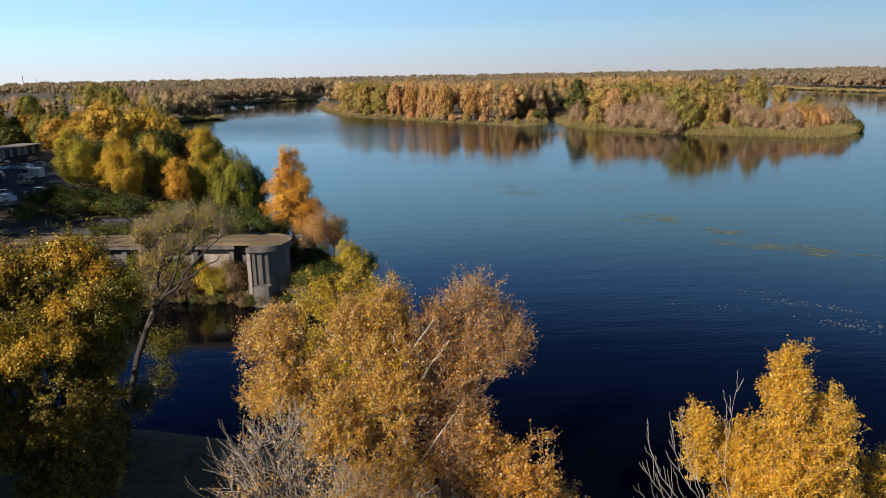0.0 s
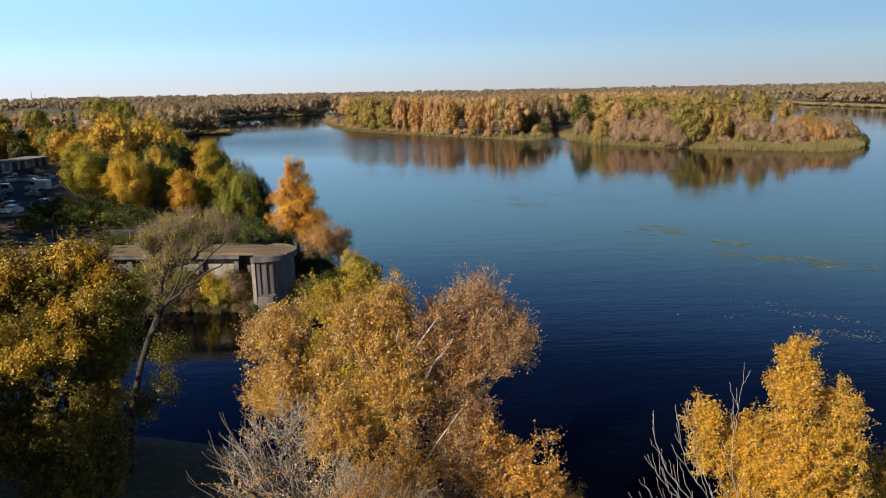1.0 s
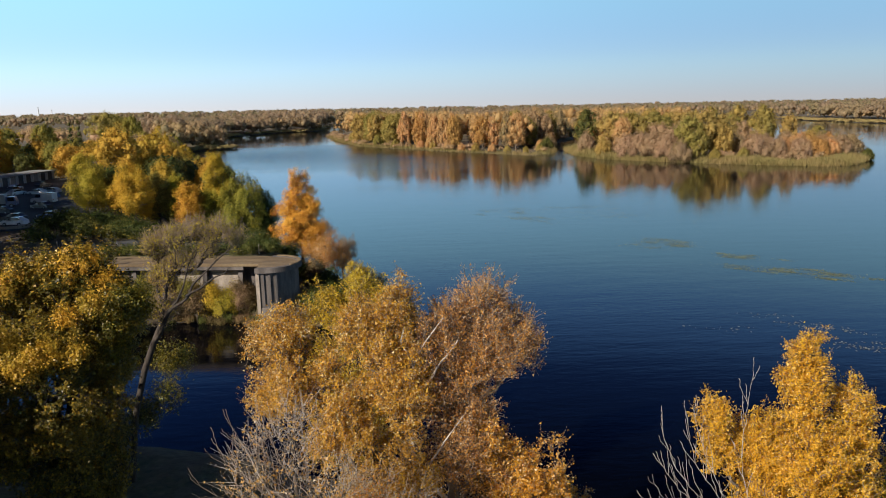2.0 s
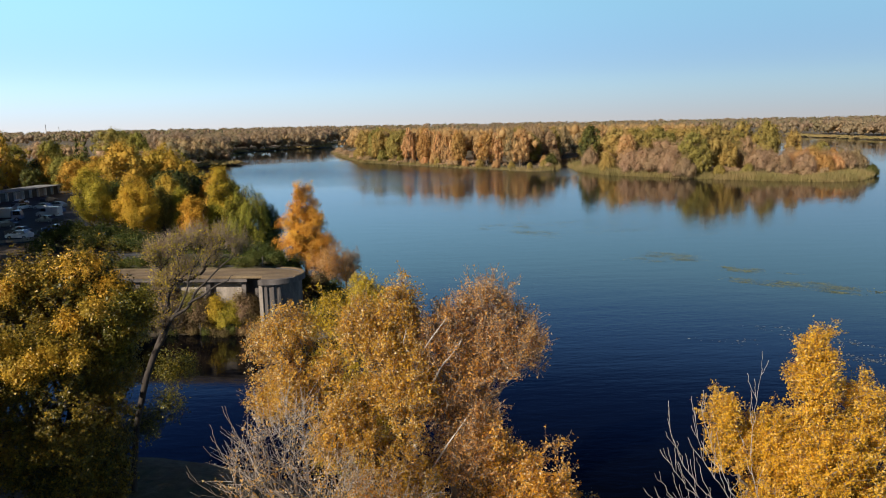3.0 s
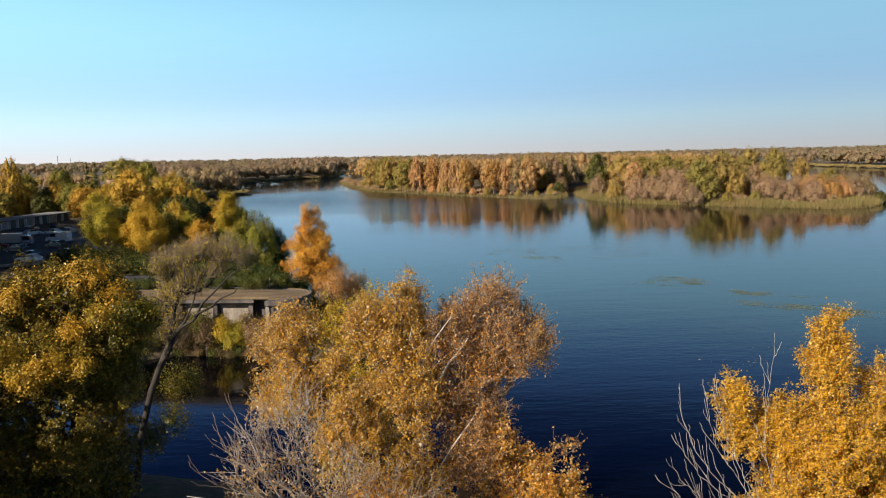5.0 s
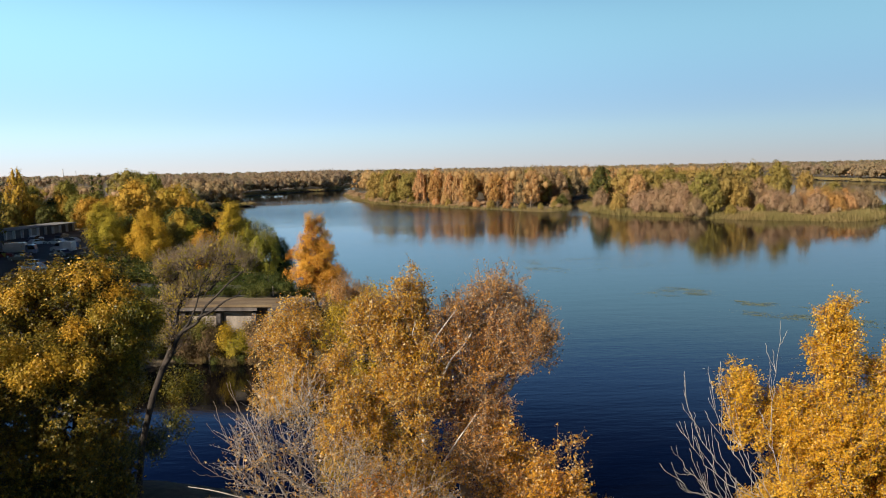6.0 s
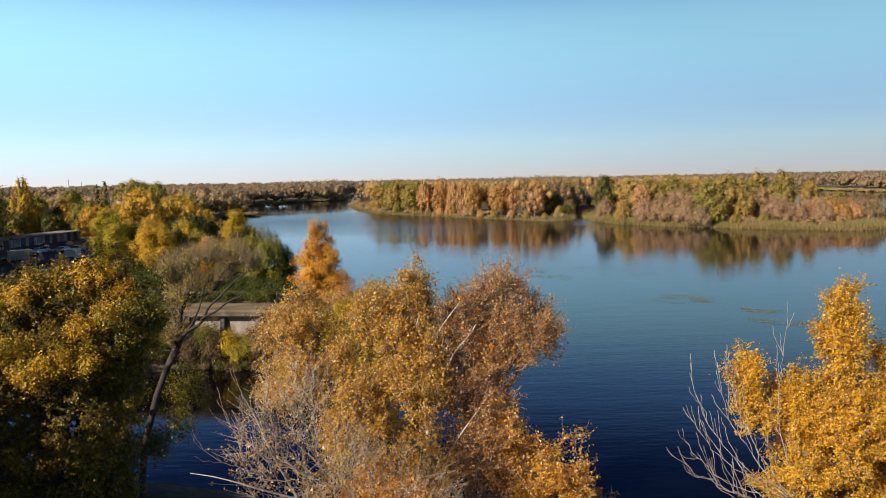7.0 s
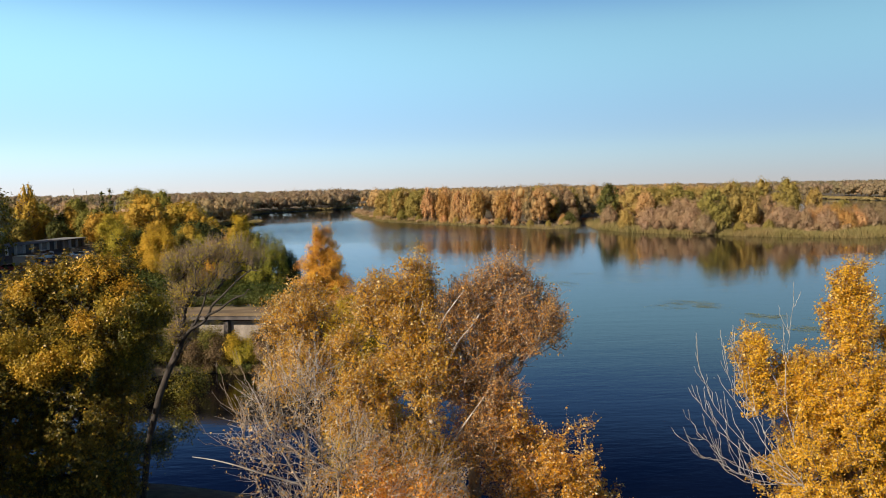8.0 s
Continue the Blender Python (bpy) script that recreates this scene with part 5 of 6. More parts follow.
def woods_mass(name, label, x, y, h, w, leaf, cover, mat, rng, boughs=4):
    """Many canopies as one mass of leaf clumps."""
    n = len(x)
    g = height_at(x, y)
    rows = []
    for k in range(boughs):
        a = k * 2.4 + rng.random(n) * 1.5
        r = w * (0.34 + 0.30 * rng.random(n)) * (1.25 if k == 0 else 1.0)
        q = h * ((0.78 if k == 0 else 0.42 + 0.35 * rng.random(n)))
        out = w * (0.1 if k == 0 else 0.65)
        rows.append(np.stack([x + np.cos(a) * out, y + np.sin(a) * out, g + q, r, r, np.minimum(np.minimum(h - q, q) + 0.06 * h, 1.25 * r)], 1))
    lobes = np.concatenate(rows)
    hearts = np.tile(np.stack([x, y, g + 0.4 * h], 1), (boughs, 1))
    v, f = lumps(rng, lobes, hearts, np.tile(leaf, boughs), cover, 0.66, False, 0.9, -0.3)
    return tagged(mesh_object(name, v, f, mat), label, "woods", kind="stuff")


def far_woods():
    """Canopies towards the horizon."""
    rng = np.random.default_rng(9)
    n = 70000
    r = 560 * (3900 / 560) ** rng.random(n)
    a = radians(-38) + rng.random(n) * radians(82)
    x, y = r * np.sin(a), r * np.cos(a)
    d = np.maximum(inside_by(MAINLAND, x, y), inside_by(ISLAND_A, x, y) - 110)
    edge = np.where(r < 1300, d < 70, rng.random(n) < 0.35)
    ok = (d > np.where(x > 300, 11, 2)) & edge & ~((y < 540) & (x < 0))
    x, y, r = x[ok][:3800], y[ok][:3800], r[ok][:3800]
    h = 13 + 7 * rng.random(len(x)) + 3 * np.sin(x * 0.011) * np.cos(y * 0.009)
    w = 6 + 4.5 * rng.random(len(x)) + 8 * smooth(1200, 2600, r)
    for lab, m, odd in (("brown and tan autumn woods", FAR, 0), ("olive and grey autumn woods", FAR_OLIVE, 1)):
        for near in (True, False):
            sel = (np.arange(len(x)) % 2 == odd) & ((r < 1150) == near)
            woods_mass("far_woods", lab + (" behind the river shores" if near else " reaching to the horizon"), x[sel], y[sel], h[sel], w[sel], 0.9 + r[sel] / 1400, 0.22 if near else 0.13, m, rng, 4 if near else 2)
    # woods behind the first rows: on the big island and along the bank
    n = 30000
    x, y = -70 + rng.random(n) * 400, 400 + rng.random(n) * 400
    d = inside_by(ISLAND_A, x, y)
    ok = (d > 9) & (d < 125)
    x, y = x[ok][:420], y[ok][:420]
    woods_mass("island_woods", "rust and tan autumn woods filling the river island", x, y, 15 + 8 * rng.random(len(x)), 3.5 + 2.5 * rng.random(len(x)), np.full(len(x), 0.75), 0.22, RUST, rng)
    x, y = 95 + rng.random(n) * 170, 470 + rng.random(n) * 240
    d = inside_by(ISLAND_A, x, y)
    ok = (d > 1) & (d < 45)
    x, y = x[ok][:130], y[ok][:130]
    woods_mass("island_woods", "brown autumn trees along the channel between the islands", x, y, 9 + 7 * rng.random(len(x)), 3.5 + 2.5 * rng.random(len(x)), np.full(len(x), 0.85), 0.25, BROWN, rng)
    x, y = 92 + rng.random(n) * 130, 330 + rng.random(n) * 170
    d = inside_by(ISLAND_B, x, y)
    ok = (d > 20) & (x < 178) & ((x < 120) | (y > 350))
    x, y = x[ok][:60], y[ok][:60]
    woods_mass("island_woods", "olive and brown undergrowth filling the smaller island", x, y, 8 + 6 * rng.random(len(x)), 3.5 + 2.5 * rng.random(len(x)), np.full(len(x), 0.65), 0.4, BROWN, rng)
    # trees that line the far shores
    line = np.array(MAINLAND[28:52], float)
    seg = rng.integers(0, len(line) - 1, 2600)
    f = rng.random(2600)[:, None]
    q = line[seg] * (1 - f) + line[seg + 1] * f + rng.normal(size=(2600, 2)) * 12
    d = inside_by(MAINLAND, q[:, 0], q[:, 1])
    right = q[:, 0] > 300
    low = (d > 0.5) & (d < 15) & (q[:, 1] > 440) & (right | (d < 5))
    tall = (d > np.where(right, 13, 1.5)) & (d < 34) & (q[:, 1] > 470) & ~low
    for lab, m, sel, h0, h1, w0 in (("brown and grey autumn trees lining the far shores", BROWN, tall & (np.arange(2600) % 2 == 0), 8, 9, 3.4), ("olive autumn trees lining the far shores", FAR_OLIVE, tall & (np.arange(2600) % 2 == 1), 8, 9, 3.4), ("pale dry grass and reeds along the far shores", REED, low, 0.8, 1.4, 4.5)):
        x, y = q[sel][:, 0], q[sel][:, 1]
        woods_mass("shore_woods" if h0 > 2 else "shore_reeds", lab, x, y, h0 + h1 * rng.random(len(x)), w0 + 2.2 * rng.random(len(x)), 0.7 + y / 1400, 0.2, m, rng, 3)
    # low growth on the island shores
    for poly, m, lab, area, deep in ((ISLAND_A, BROWN, "brown low shrubs on the island shore", (-68, 370, 160, 340), (1.0, 9)), (ISLAND_B, PINK, "reddish tan shrubs on the island shore", (88, 272, 130, 140), (11, 26))):
        x, y = area[0] + rng.random(n) * area[2], area[1] + rng.random(n) * area[3]
        d = inside_by(poly, x, y)
        ok = (d > deep[0]) & (d < deep[1])
        x, y = x[ok][:95], y[ok][:95]
        woods_mass("shore_shrubs", lab, x, y, 1.2 + 2.6 * rng.random(len(x)), 1.6 + 2.2 * rng.random(len(x)), np.full(len(x), 0.42), 0.35, m, rng)
    y = 190 + rng.random(n) * 380
    x = -30 - rng.random(n) * 0.75 * y
    d = inside_by(MAINLAND, x, y)
    ok = (d > 12) & (inside_by(LOT, x, y) < -4) & (np.hypot(x + 160, y - 355) > 32)
    x, y = x[ok], y[ok]
    far = y > 300
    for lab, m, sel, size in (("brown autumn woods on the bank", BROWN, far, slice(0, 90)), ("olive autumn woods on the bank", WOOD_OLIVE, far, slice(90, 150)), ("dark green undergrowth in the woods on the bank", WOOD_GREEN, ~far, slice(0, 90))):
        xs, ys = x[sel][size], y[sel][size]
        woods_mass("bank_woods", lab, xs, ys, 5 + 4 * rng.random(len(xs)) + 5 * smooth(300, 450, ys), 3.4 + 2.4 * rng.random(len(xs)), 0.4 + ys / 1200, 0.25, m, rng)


far_woods()


def reeds():
    """Blades along the island shores and the near inlet."""
    rng = np.random.default_rng(10)
    n = 260000
    x, y = 88 + rng.random(n) * 118, 270 + rng.random(n) * 140
    d = inside_by(ISLAND_B, x, y)
    ok = (d > -1.5) & (d < 13) & ((y < 345 + 0.3 * (x - 90)) | (x < 112))
    x2, y2 = -68 + rng.random(n) * 160, 365 + rng.random(n) * 345
    d2 = inside_by(ISLAND_A, x2, y2)
    ok2 = (d2 > -1) & (d2 < 4)
    x, y = np.concatenate([x[ok][:60000], x2[ok2][:12000]]), np.concatenate([y[ok][:60000], y2[ok2][:12000]])
    x3, y3 = -42 + rng.random(n) * 44, 84 + rng.random(n) * 14
    d3 = inside_by(MAINLAND, x3, y3)
    ok3 = (d3 > -0.6) & (d3 < 2.6)
    x, y = np.concatenate([x, x3[ok3][:900]]), np.concatenate([y, y3[ok3][:900]])
    z = np.maximum(height_at(x, y), -0.3)
    near = y < 110
    h = (0.5 + 1.1 * rng.random(len(x)) + 1.6 * rng.random(len(x)) ** 3) * (1 + 0.45 * np.sin(x * 0.21) * np.sin(y * 0.17 + x * 0.08)) * np.where(near, 0.75, 1)
    a = rng.random(len(x)) * 6.28
    w = (0.06 + 0.09 * rng.random(len(x))) * np.where(near, 0.22, 1)
    dx, dy = np.cos(a) * w, np.sin(a) * w
    lx, ly = rng.normal(size=len(x)) * 0.7, rng.normal(size=len(x)) * 0.6
    v = np.stack([np.stack([x - dx, y - dy, z], 1), np.stack([x + dx, y + dy, z], 1), np.stack([x + lx, y + ly, z + h], 1)], 1).reshape(-1, 3)
    ob = mesh_object("reeds", v, np.arange(len(v)).reshape(-1, 3), REED)
    return tagged(ob, "dry olive reeds along the island shores", "reeds", kind="stuff")


reeds()


def underbrush():
    """Low growth on the floor of the woods and on the banks."""
    rng = np.random.default_rng(12)
    n = 60000
    y = 110 + 300 * rng.random(n) ** 1.6
    x = -18 - rng.random(n) * (0.72 * y - 10)
    d = inside_by(MAINLAND, x, y)
    ok = (d > 1.0) & (y > 128) & (inside_by(LOT, x, y) < 0) & ~((y < 107 - (x + 22) * 0.131) & (x > -130))
    x, y = x[ok][:600], y[ok][:600]
    k = 46
    ix = np.repeat(np.arange(len(x)), k)
    o = unit(rng.normal(size=(len(ix), 3)))
    o[:, 2] = np.abs(o[:, 2])
    w, h = 1.2 + 1.2 * rng.random(len(x)), 0.7 + 1.3 * rng.random(len(x))
    g = height_at(x, y)
    c = np.stack([x[ix] + o[:, 0] * w[ix], y[ix] + o[:, 1] * w[ix], g[ix] + 0.1 + o[:, 2] * h[ix]], 1)
    nor = unit(o + rng.normal(size=o.shape) * 0.5)
    t = unit(np.cross(nor, rng.normal(size=o.shape)))
    b = np.cross(nor, t)
    s = (0.22 + 0.25 * rng.random(len(ix)))[:, None]
    v = np.stack([c - t * s * 0.6, c + b * s * 0.5, c + t * s * 0.6, c - b * s * 0.5], 1).reshape(-1, 3)
    ob = mesh_object("underbrush", v, np.arange(len(v)).reshape(-1, 4), GREEN)
    return tagged(ob, "dark green underbrush on the floor of the woods", "underbrush", kind="stuff")


underbrush()


# ---- car park ----
def paint(name, col, rough=0.3, metal=0.0):
    m, nt, p, out = nodes_of(name)
    dust = noise_node(nt, 2.0, 4, 0.6)
    nt.links.new(mix_node(nt, col, tuple(c * 0.7 + 0.02 for c in col), ramp_node(nt, [(0.4, (0, 0, 0)), (0.7, (0.6,) * 3)], dust)), p.inputs["Base Color"])
    p.inputs["Roughness"].default_value, p.inputs["Metallic"].default_value = rough, metal
    p.inputs["Coat Weight"].default_value = 0.4
    return m


WHITE = paint("white_car_paint", (0.72, 0.72, 0.70))
SILVER = paint("silver_car_paint", (0.42, 0.44, 0.46), 0.3, 0.5)
BLUE = paint("blue_car_paint", (0.05, 0.10, 0.22))
DARK = paint("dark_car_paint", (0.03, 0.032, 0.038))
RED = paint("dark_red_car_paint", (0.18, 0.02, 0.02))
GLASS = paint("dark_window_glass", (0.012, 0.016, 0.02), 0.08)
TYRE = paint("black_rubber", (0.015, 0.015, 0.015), 0.8)
LAMP = paint("clear_lamp_glass", (0.6, 0.6, 0.58), 0.15)
TAIL = paint("red_lamp_glass", (0.35, 0.02, 0.02), 0.2)
FELT = surface("grey_roofing_felt", [(0.3, (0.16, 0.16, 0.16)), (0.7, (0.30, 0.30, 0.29))], 0.4, 0.9, 8)
PLASTER = surface("dirty_white_plaster", [(0.3, (0.42, 0.41, 0.38)), (0.7, (0.66, 0.65, 0.62))], 0.7, 0.9, 8)
GATE = surface("dark_painted_steel_gate", [(0.3, (0.03, 0.045, 0.06)), (0.7, (0.08, 0.09, 0.10))], 0.8, 0.6, 8)
ALGAE = leaf_material("floating_weed", [(0.0, (0.20, 0.215, 0.09)), (0.6, (0.32, 0.32, 0.13)), (1.0, (0.42, 0.40, 0.17))], (0.22, 0.22, 0.08), 0.5, 0.1, 0.1)
FLECK = leaf_material("pale_water_flecks", [(0.0, (0.16, 0.16, 0.14)), (1.0, (0.36, 0.35, 0.30))], (0.4, 0.4, 0.34), 0.5, 0.1, 0.1)


def profile_body(outline, half, tuck=0.0):
    """A side outline (along, up) made solid, with the flanks drawn in towards the top."""
    bm = bmesh.new()
    top = max(z for s, z in outline)
    sides = []
    for g in (-1, 1):
        sides.append([bm.verts.new((s, g * (half - tuck * max(0, z - 0.5) / (top - 0.5 + 1e-6)), z)) for s, z in outline])
    bm.faces.new(sides[0])
    bm.faces.new(sides[1][::-1])
    n = len(outline)
    for i in range(n):
        j = (i + 1) % n
        bm.faces.new((sides[0][i], sides[1][i], sides[1][j], sides[0][j]))
    bmesh.ops.bevel(bm, geom=list(bm.edges), offset=0.05, segments=1, affect="EDGES")
    return bm


def vehicle(kind, label, x, y, turn, mat):
    root = new("van" if kind != "car" else "car")
    root.location, root.rotation_euler = (x, y, on_ground(x, y) + 0.09), (0, 0, radians(turn))
    tagged(root, label, "van" if kind != "car" else "car", "vehicles on the car park")
    if kind == "car":
        part("body", profile_body([(-2.1, 0.25), (2.1, 0.25), (2.15, 0.65), (1.9, 0.82), (1.0, 0.95), (0.35, 1.42), (-1.1, 1.45), (-1.75, 1.0), (-2.12, 0.92)], 0.86, 0.2), mat, root)
        glass = [[(0.95, 0.97), (0.36, 1.36), (-1.05, 1.39), (-1.6, 1.0)]]
        wheels, r, w, nose, tail, lz = (1.3, -1.3), 0.31, 0.86, 2.08, -2.06, 0.68
    elif kind == "van":
        part("body", profile_body([(-2.5, 0.3), (2.45, 0.3), (2.5, 0.8), (2.2, 1.1), (1.55, 1.25), (0.95, 2.05), (0.7, 2.15), (-2.45, 2.2)], 0.97, 0.12), mat, root)
        glass = [[(1.5, 1.27), (0.98, 1.95), (0.15, 1.97), (0.15, 1.27)]]
        wheels, r, w, nose, tail, lz = (1.55, -1.55), 0.34, 0.95, 2.42, -2.46, 0.85
    else:
        part("body", profile_body([(1.1, 0.5), (3.0, 0.5), (3.05, 1.2), (2.75, 2.2), (1.15, 2.25)], 1.0, 0.1), mat, root, "blue and white driver's cab")
        bm = bmesh.new()
        box(bm, -3.0, -1.1, 0.85, 1.0, 1.1, 2.75, 0.05)
        part("cargo_box", bm, SILVER, root, "grey cargo box")
        bm = bmesh.new()
        box(bm, -3.0, -0.5, 0.5, 1.2, 0.5, 0.86, 0.02)
        part("chassis", bm, DARK, root)
        glass = [[(2.82, 1.35), (2.62, 2.05), (1.5, 2.08), (1.5, 1.35)]]
        wheels, r, w, nose, tail, lz = (2.1, -1.9), 0.42, 1.0, 3.0, -2.96, 0.8
    for g in glass:
        for side in (-1, 1):
            bm = bmesh.new()
            off = w - (0.1 if kind == "car" else 0.03)
            a = [bm.verts.new((s, side * (off - 0.1 * (z - 1.0) * (kind == "car")), z)) for s, z in g]
            b = [bm.verts.new((s, side * (off + 0.03 - 0.1 * (z - 1.0) * (kind == "car")), z)) for s, z in g]
            bm.faces.new(a)
            bm.faces.new(b[::-1])
            for i in range(4):
                bm.faces.new((a[i], b[i], b[(i + 1) % 4], a[(i + 1) % 4]))
            part("window", bm, GLASS, root)
        bm = bmesh.new()
        (s0, z0), (s1, z1) = g[0], g[1]
        v = [bm.verts.new((s + 0.05, t, z + 0.03)) for s, z, t in ((s0, z0, -w * 0.8), (s0, z0, w * 0.8), (s1, z1, w * 0.72), (s1, z1, -w * 0.72))]
        u = [bm.verts.new(q.co - Vector((0.04, 0, 0.03))) for q in v]
        bm.faces.new(v)
        bm.faces.new(u[::-1])
        for i in range(4):
            bm.faces.new((v[i], u[i], u[(i + 1) % 4], v[(i + 1) % 4]))
        part("windscreen", bm, GLASS, root)
    for s in wheels:
        for side in (-1, 1):
            bm = bmesh.new()
            bmesh.ops.create_cone(bm, cap_ends=True, segments=14, radius1=r, radius2=r, depth=0.22, matrix=Matrix.Translation((s, side * (w - 0.08), r)) @ Matrix.Rotation(radians(90), 4, "X"))
            wheel = part("wheel", bm, TYRE, root)
            bm = bmesh.new()
            bmesh.ops.create_cone(bm, cap_ends=True, segments=10, radius1=r * 0.6, radius2=r * 0.5, depth=0.06, matrix=Matrix.Translation((s, side * (w + 0.03), r)) @ Matrix.Rotation(radians(-90 * side), 4, "X"))
            part("rim", bm, SILVER, wheel)
    for nm, s, m in (("headlight", nose, LAMP), ("tail_light", tail, TAIL)):
        for side in (-1, 1):
            bm = bmesh.new()
            box(bm, s - 0.05, side * w * 0.72 - 0.14, lz - 0.08, s + 0.07, side * w * 0.72 + 0.14, lz + 0.08, 0.02)
            part(nm, bm, m, root)
    return root


def lot():
    outline = [(-54.5, 129), (-58, 143), (-69, 164), (-86, 201), (-94, 223), (-101, 224), (-106, 196), (-108, 180), (-118, 150), (-92, 122), (-66, 123.5)]
    bm = bmesh.new()
    prism(bm, outline, 6.2, 6.74)
    ob = part("parking_lot", bm, ASPHALT, None)
    return tagged(ob, "dark worn asphalt of a shaded car park", "car park", kind="structure")


lot()
vehicle("van", "white panel van parked on asphalt", -74.4, 161.5, 172, WHITE)
vehicle("truck", "blue cab box truck with grey cargo box", -80.4, 156.0, 12, BLUE)
vehicle("car", "white saloon car parked near the trees", -84.5, 180.0, 165, WHITE)
vehicle("car", "silver hatchback parked near the trees", -82.3, 182.4, 168, SILVER)
vehicle("car", "silver small car beside the van", -88.5, 178.5, 70, SILVER)
# dark paint on the next two cars carries the car park's shade
vehicle("car", "car in the middle of the car park, darkened for shade", -71.0, 153.0, 160, DARK)
vehicle("car", "car at the front of the car park, darkened for shade", -67.4, 134.8, 176, DARK)
vehicle("car", "white car at the low wall", -64.6, 129.6, 172, WHITE)
vehicle("car", "dark blue car at the front of the car park", -62.4, 137.5, 168, BLUE)
vehicle("car", "dark car in the second row", -75.5, 146.5, 175, DARK)
vehicle("car", "dark red car in the second row", -82.0, 151.5, 20, RED)
vehicle("car", "dark grey car near the garages", -93.0, 186.5, 80, DARK)
vehicle("car", "white car near the garages", -95.5, 192.0, 85, WHITE)
vehicle("car", "dark car near the garages", -91.5, 198.0, 75, DARK)
vehicle("car", "blue car between the rows", -77.5, 171.5, 150, BLUE)


def garages():
    """A row of garages with plastered piers and a flat felt roof."""
    root = new("garage_row")
    root.location, root.rotation_euler = (-103.6, 193, on_ground(-103, 200) + 0.02), (0, 0, math.atan2(28, 3.6))
    tagged(root, "long low garage row with pale piers and flat roof", "garage")
    n, w = 9, 3.3
    bm = bmesh.new()
    box(bm, -w * 1.0, 0.35, 0, n * w, 6, 2.5, 0.03)
    part("wall", bm, GATE, root, "dark back walls and recesses")
    bm = bmesh.new()
    box(bm, -w - 0.4, -0.9, 2.503, n * w + 0.4, 6.3, 2.72, 0.04)
    part("roof", bm, FELT, root, "flat grey felt roof")
    for i in range(-1, n + 1):
        bm = bmesh.new()
        box(bm, i * w - 0.15, -0.35, 0, i * w + 0.15, 0.345, 2.5, 0.02)
        part("pier", bm, PLASTER, root, "dirty white plastered pier")
    for i in range(-1, n):
        bm = bmesh.new()
        box(bm, i * w + 0.3, 0.22, 0.05, i * w + w - 0.3, 0.33, 2.2, 0.02)
        part("gate", bm, GATE if i % 3 else FELT, root)
    return root


garages()


def low_wall():
    root = new("low_wall")
    a, b = Vector((-66.5, 123.9)), Vector((-53.7, 129.3))
    d = b - a
    root.location, root.rotation_euler = (a.x, a.y, 0), (0, 0, math.atan2(d.y, d.x))
    tagged(root, "pale low concrete wall edging the car park", "wall")
    n = int(d.length / 2.3)
    for i in range(n):
        q = a + d * (i + 0.5) / n
        z = on_ground(q.x, q.y)
        bm = bmesh.new()
        box(bm, i * d.length / n + 0.02, -0.2, z - 0.8, (i + 1) * d.length / n - 0.02, 0.2, max(z, 6.3) + 0.75, 0.04)
        part("block", bm, PALE_CONCRETE, root)
    return root


low_wall()


# ---- floating weed and pale flecks ----
def floating(name, label, patches, mat, size, count, seed):
    rng = np.random.default_rng(seed)
    vs = []
    for cx, cy, a, lx, ly, share in patches:
        n = int(count * share)
        g = np.where(rng.random((n, 1)) < 0.6, rng.normal(size=(n, 2)) * 0.5, rng.normal(size=(n, 2)))
        knots = rng.normal(size=(14, 2)) * 0.9
        g = knots[rng.integers(0, 14, n)] + g * 0.38
        u, w = g[:, 0] * lx, g[:, 1] * ly
        x, y = cx + u * math.cos(a) - w * math.sin(a), cy + u * math.sin(a) + w * math.cos(a)
        s = size * (0.4 + 1.1 * rng.random(n))
        t = rng.random(n) * 6.28
        ring = [np.stack([x + np.cos(t + k * 1.2566) * s * (0.6 + 0.5 * rng.random(n)) * 1.3, y + np.sin(t + k * 1.2566) * s * (0.6 + 0.5 * rng.random(n)), 0.004 + 0.03 * rng.random(n)], 1) for k in range(5)]
        vs.append(np.stack(ring, 1).reshape(-1, 3))
    v = np.concatenate(vs)
    ob = mesh_object(name, v, np.arange(len(v)).reshape(-1, 5), mat)
    return tagged(ob, label, "floating plants", kind="stuff")


floating("water_weed", "olive weed mats floating on the river", [(29.5, 168, -1.2, 8, 3.0, 0.2), (48.5, 131, -0.5, 4.6, 3.0, 0.22), (56.2, 117.5, -0.7, 3.0, 1.4, 0.12), (61.8, 103.5, -0.65, 5.0, 1.9, 0.34), (40, 175, -0.4, 12, 5, 0.12)], ALGAE, 0.075, 5600, 61)
floating("fallen_leaves", "small pale flecks on the river", [(47.6, 78.8, -0.5, 3.2, 1.0, 0.35), (49.6, 71.5, -0.5, 4.5, 1.6, 0.5), (37, 80, -0.3, 2.5, 0.8, 0.06), (43.7, 84, -0.3, 2.0, 0.6, 0.09)], FLECK, 0.085, 300, 62)


# ---- far things ----
def stack(x, y, h, r, label):
    root = new("chimney")
    root.location = (x, y, on_ground(x, y) - 1)
    tagged(root, label, "chimney", "power plant chimneys")
    bm = bmesh.new()
    bmesh.ops.create_cone(bm, cap_ends=True, segments=16, radius1=r, radius2=r * 0.6, depth=h, matrix=Matrix.Translation((0, 0, h / 2)))
    # pale plaster puts the distance haze into the shaft's colour
    part("shaft", bm, PLASTER, root)
    bm = bmesh.new()
    bmesh.ops.create_cone(bm, cap_ends=True, segments=16, radius1=r * 0.72, radius2=r * 0.72, depth=1.5, matrix=Matrix.Translation((0, 0, h - 0.8)))
    part("collar", bm, FELT, root)


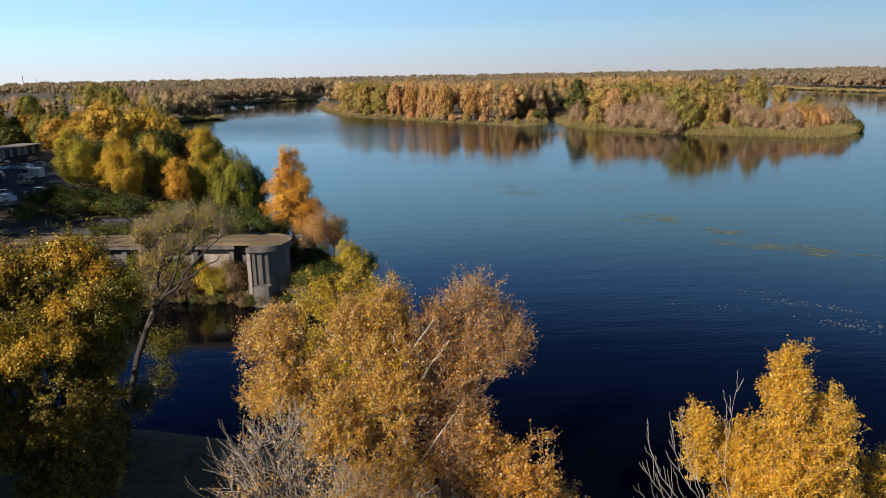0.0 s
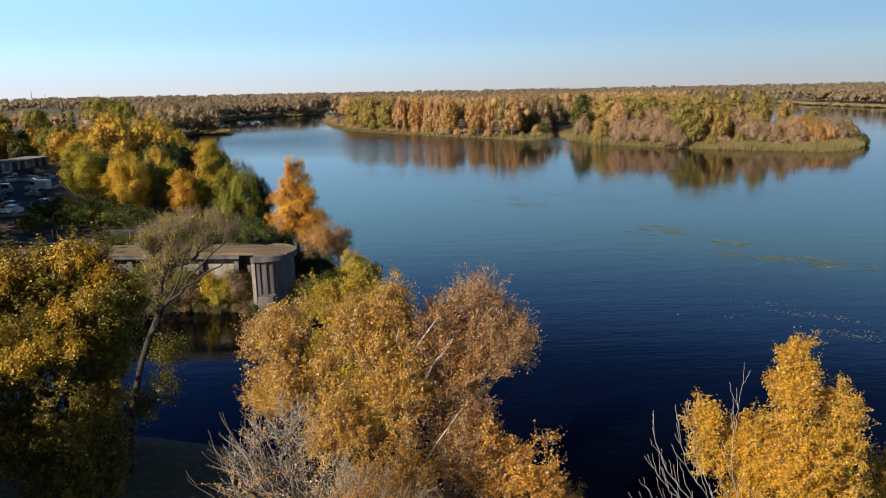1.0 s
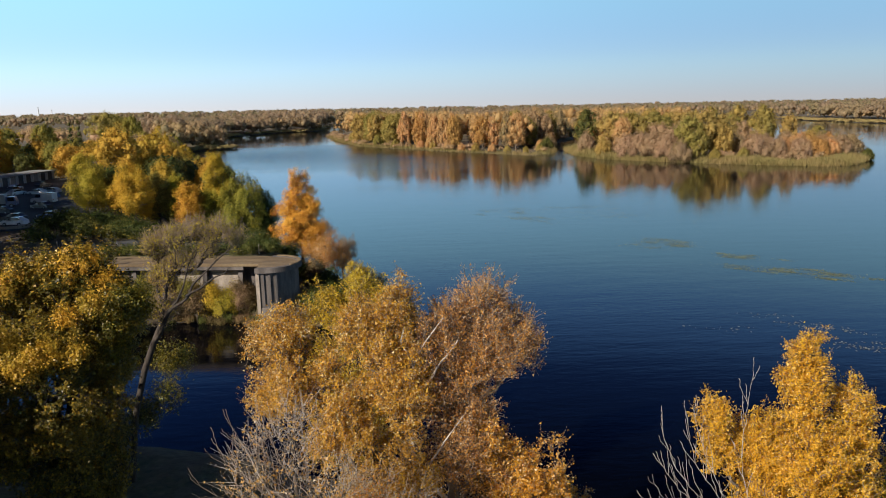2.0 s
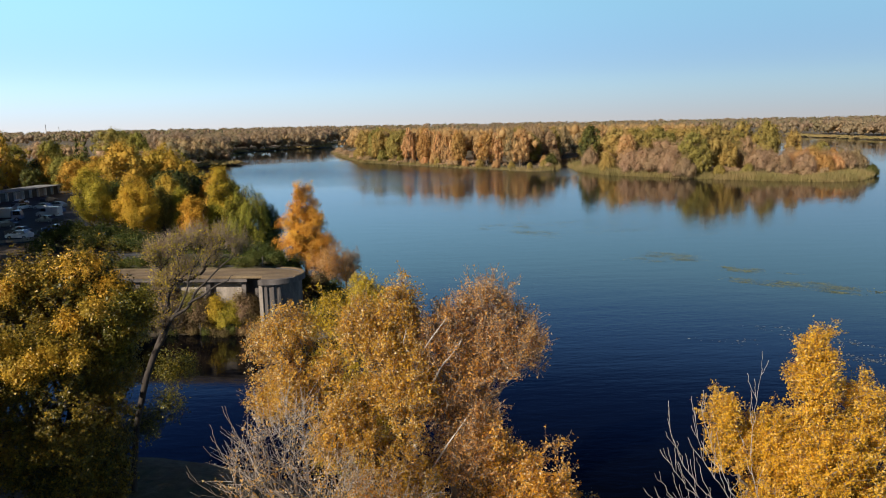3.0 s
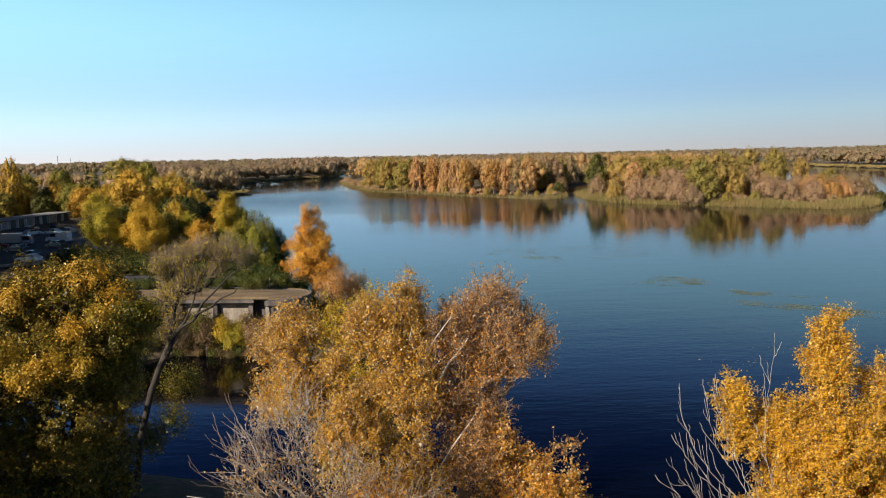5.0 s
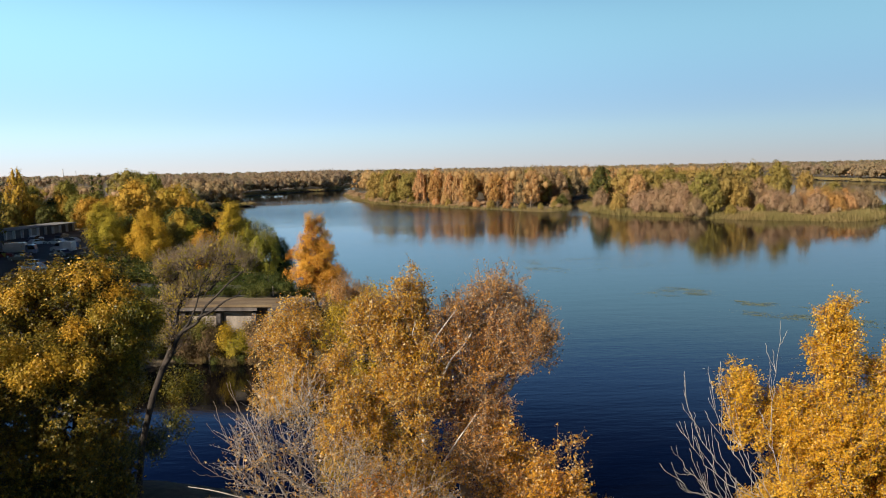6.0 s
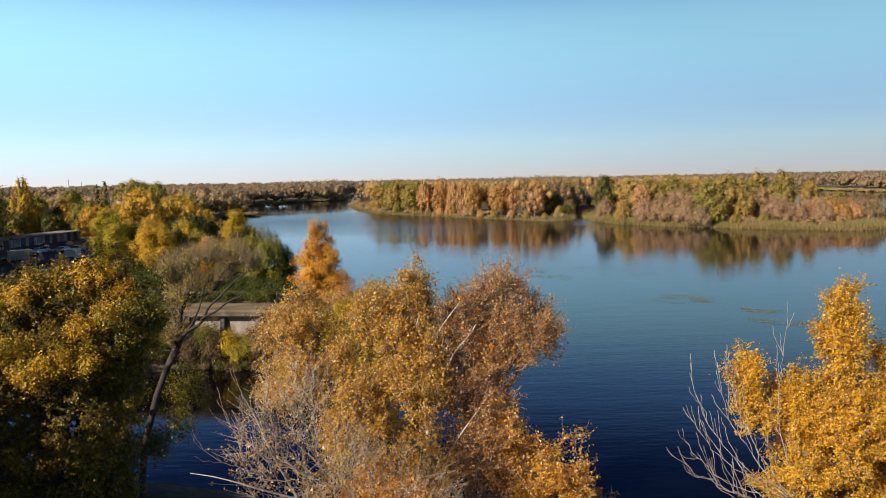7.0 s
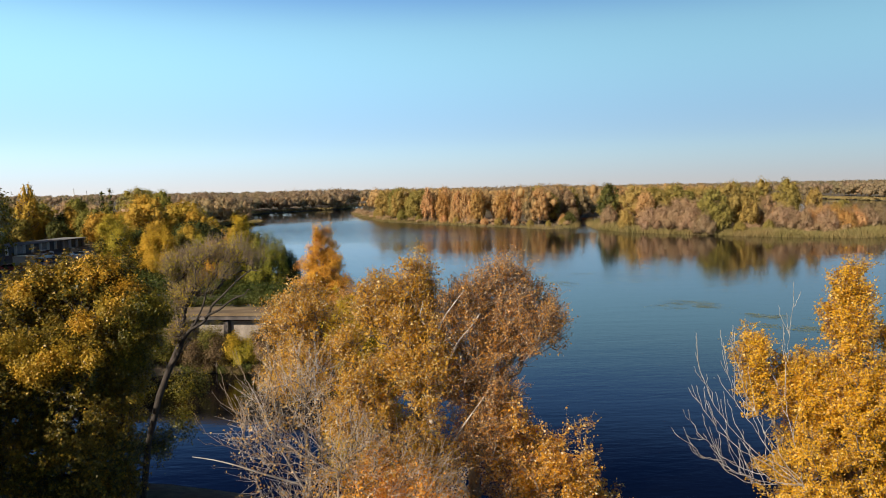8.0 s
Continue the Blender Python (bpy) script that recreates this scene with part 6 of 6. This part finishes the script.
stack(-1398, 3000, 46, 2.4, "slender grey chimney on the horizon")
stack(-1352, 3010, 36, 2.0, "shorter grey chimney on the horizon")
stack(-1322, 3020, 28, 1.8, "low grey chimney on the horizon")


def boat(x, y, turn):
    """An open wooden rowing boat."""
    root = new("rowing_boat")
    root.location, root.rotation_euler = (x, y, 0.0), (0, 0, radians(turn))
    tagged(root, "small dark wooden rowing boat between two islands", "boat")
    bm = bmesh.new()
    rows = []
    for s in np.linspace(-1, 1, 9):
        w = 0.7 * (1 - abs(s) ** 2.6) + 0.06
        rows.append([bm.verts.new((s * 2.1, a * w, z + 0.16 * s * s)) for a, z in ((-1, 0.42), (-0.8, 0.05), (0, -0.12), (0.8, 0.05), (1, 0.42))])
    for a, b in zip(rows[:-1], rows[1:]):
        for i in range(4):
            bm.faces.new((a[i], b[i], b[i + 1], a[i + 1]))
    bmesh.ops.solidify(bm, geom=list(bm.faces), thickness=0.05)
    part("hull", bm, DARK, root)
    for s in (-0.9, 0.2, 1.1):
        bm = bmesh.new()
        box(bm, s - 0.13, -0.5, 0.24, s + 0.13, 0.5, 0.28, 0.01)
        part("thwart", bm, BARK, root)


boat(90.4, 402.5, 25)


def house(x, y, turn):
    """A small house with a gabled dark roof, half hidden among the trees."""
    root = new("house")
    root.location, root.rotation_euler = (x, y, on_ground(x, y) - 0.2), (0, 0, radians(turn))
    tagged(root, "small pale house with dark gabled roof among trees", "house")
    bm = bmesh.new()
    box(bm, -5, -3.5, 0, 5, 3.5, 3.4, 0.03)
    part("wall", bm, PLASTER, root)
    bm = bmesh.new()
    pts = [(-4.1, 3.3), (0, 5.9), (4.1, 3.3), (4.1, 3.55), (0, 6.2), (-4.1, 3.55)]
    a = [bm.verts.new((-5.5, p, z)) for p, z in pts]
    b = [bm.verts.new((5.5, p, z)) for p, z in pts]
    bm.faces.new(a)
    bm.faces.new(b[::-1])
    for i in range(6):
        bm.faces.new((a[i], b[i], b[(i + 1) % 6], a[(i + 1) % 6]))
    part("roof", bm, GATE, root, "dark blue grey sheet roof")
    for s in (-4.9, 4.9):
        bm = bmesh.new()
        v = [bm.verts.new((s + d, p, z)) for d in (-0.09, 0.09) for p, z in ((-3.5, 3.4), (3.5, 3.4), (0, 5.75))]
        bm.faces.new(v[:3])
        bm.faces.new(v[3:][::-1])
        for i in range(3):
            bm.faces.new((v[i], v[(i + 1) % 3], v[3 + (i + 1) % 3], v[3 + i]))
        part("gable", bm, PLASTER, root)
    for s in (-3, 0, 3):
        bm = bmesh.new()
        box(bm, s - 0.6, -3.56, 1.1, s + 0.6, -3.44, 2.4, 0.01)
        pane = part("window", bm, GLASS, root)
        bm = bmesh.new()
        box(bm, s - 0.7, -3.66, 1.0, s + 0.7, -3.44, 1.09, 0.01)
        part("sill", bm, PLASTER, pane)


house(-79.0, 207, 12)


def post(x, y, h):
    root = new("post")
    root.location = (x, y, on_ground(x, y) - 0.1)
    tagged(root, "thin pale post beside the road", "post", "posts beside the road")
    bm = bmesh.new()
    bmesh.ops.create_cone(bm, cap_ends=True, segments=8, radius1=0.07, radius2=0.06, depth=h, matrix=Matrix.Translation((0, 0, h / 2)))
    part("shaft", bm, PALE_CONCRETE, root)
    bm = bmesh.new()
    bmesh.ops.create_cone(bm, cap_ends=True, segments=8, radius1=0.09, radius2=0.05, depth=0.08, matrix=Matrix.Translation((0, 0, h + 0.03)))
    part("cap", bm, PALE_CONCRETE, root)


for px, py, ph in ((-46.6, 104.9, 1.3), (-46.0, 105.0, 1.2), (-17.9, 98.0, 1.2), (-19.6, 98.6, 1.0)):
    post(px, py, ph)
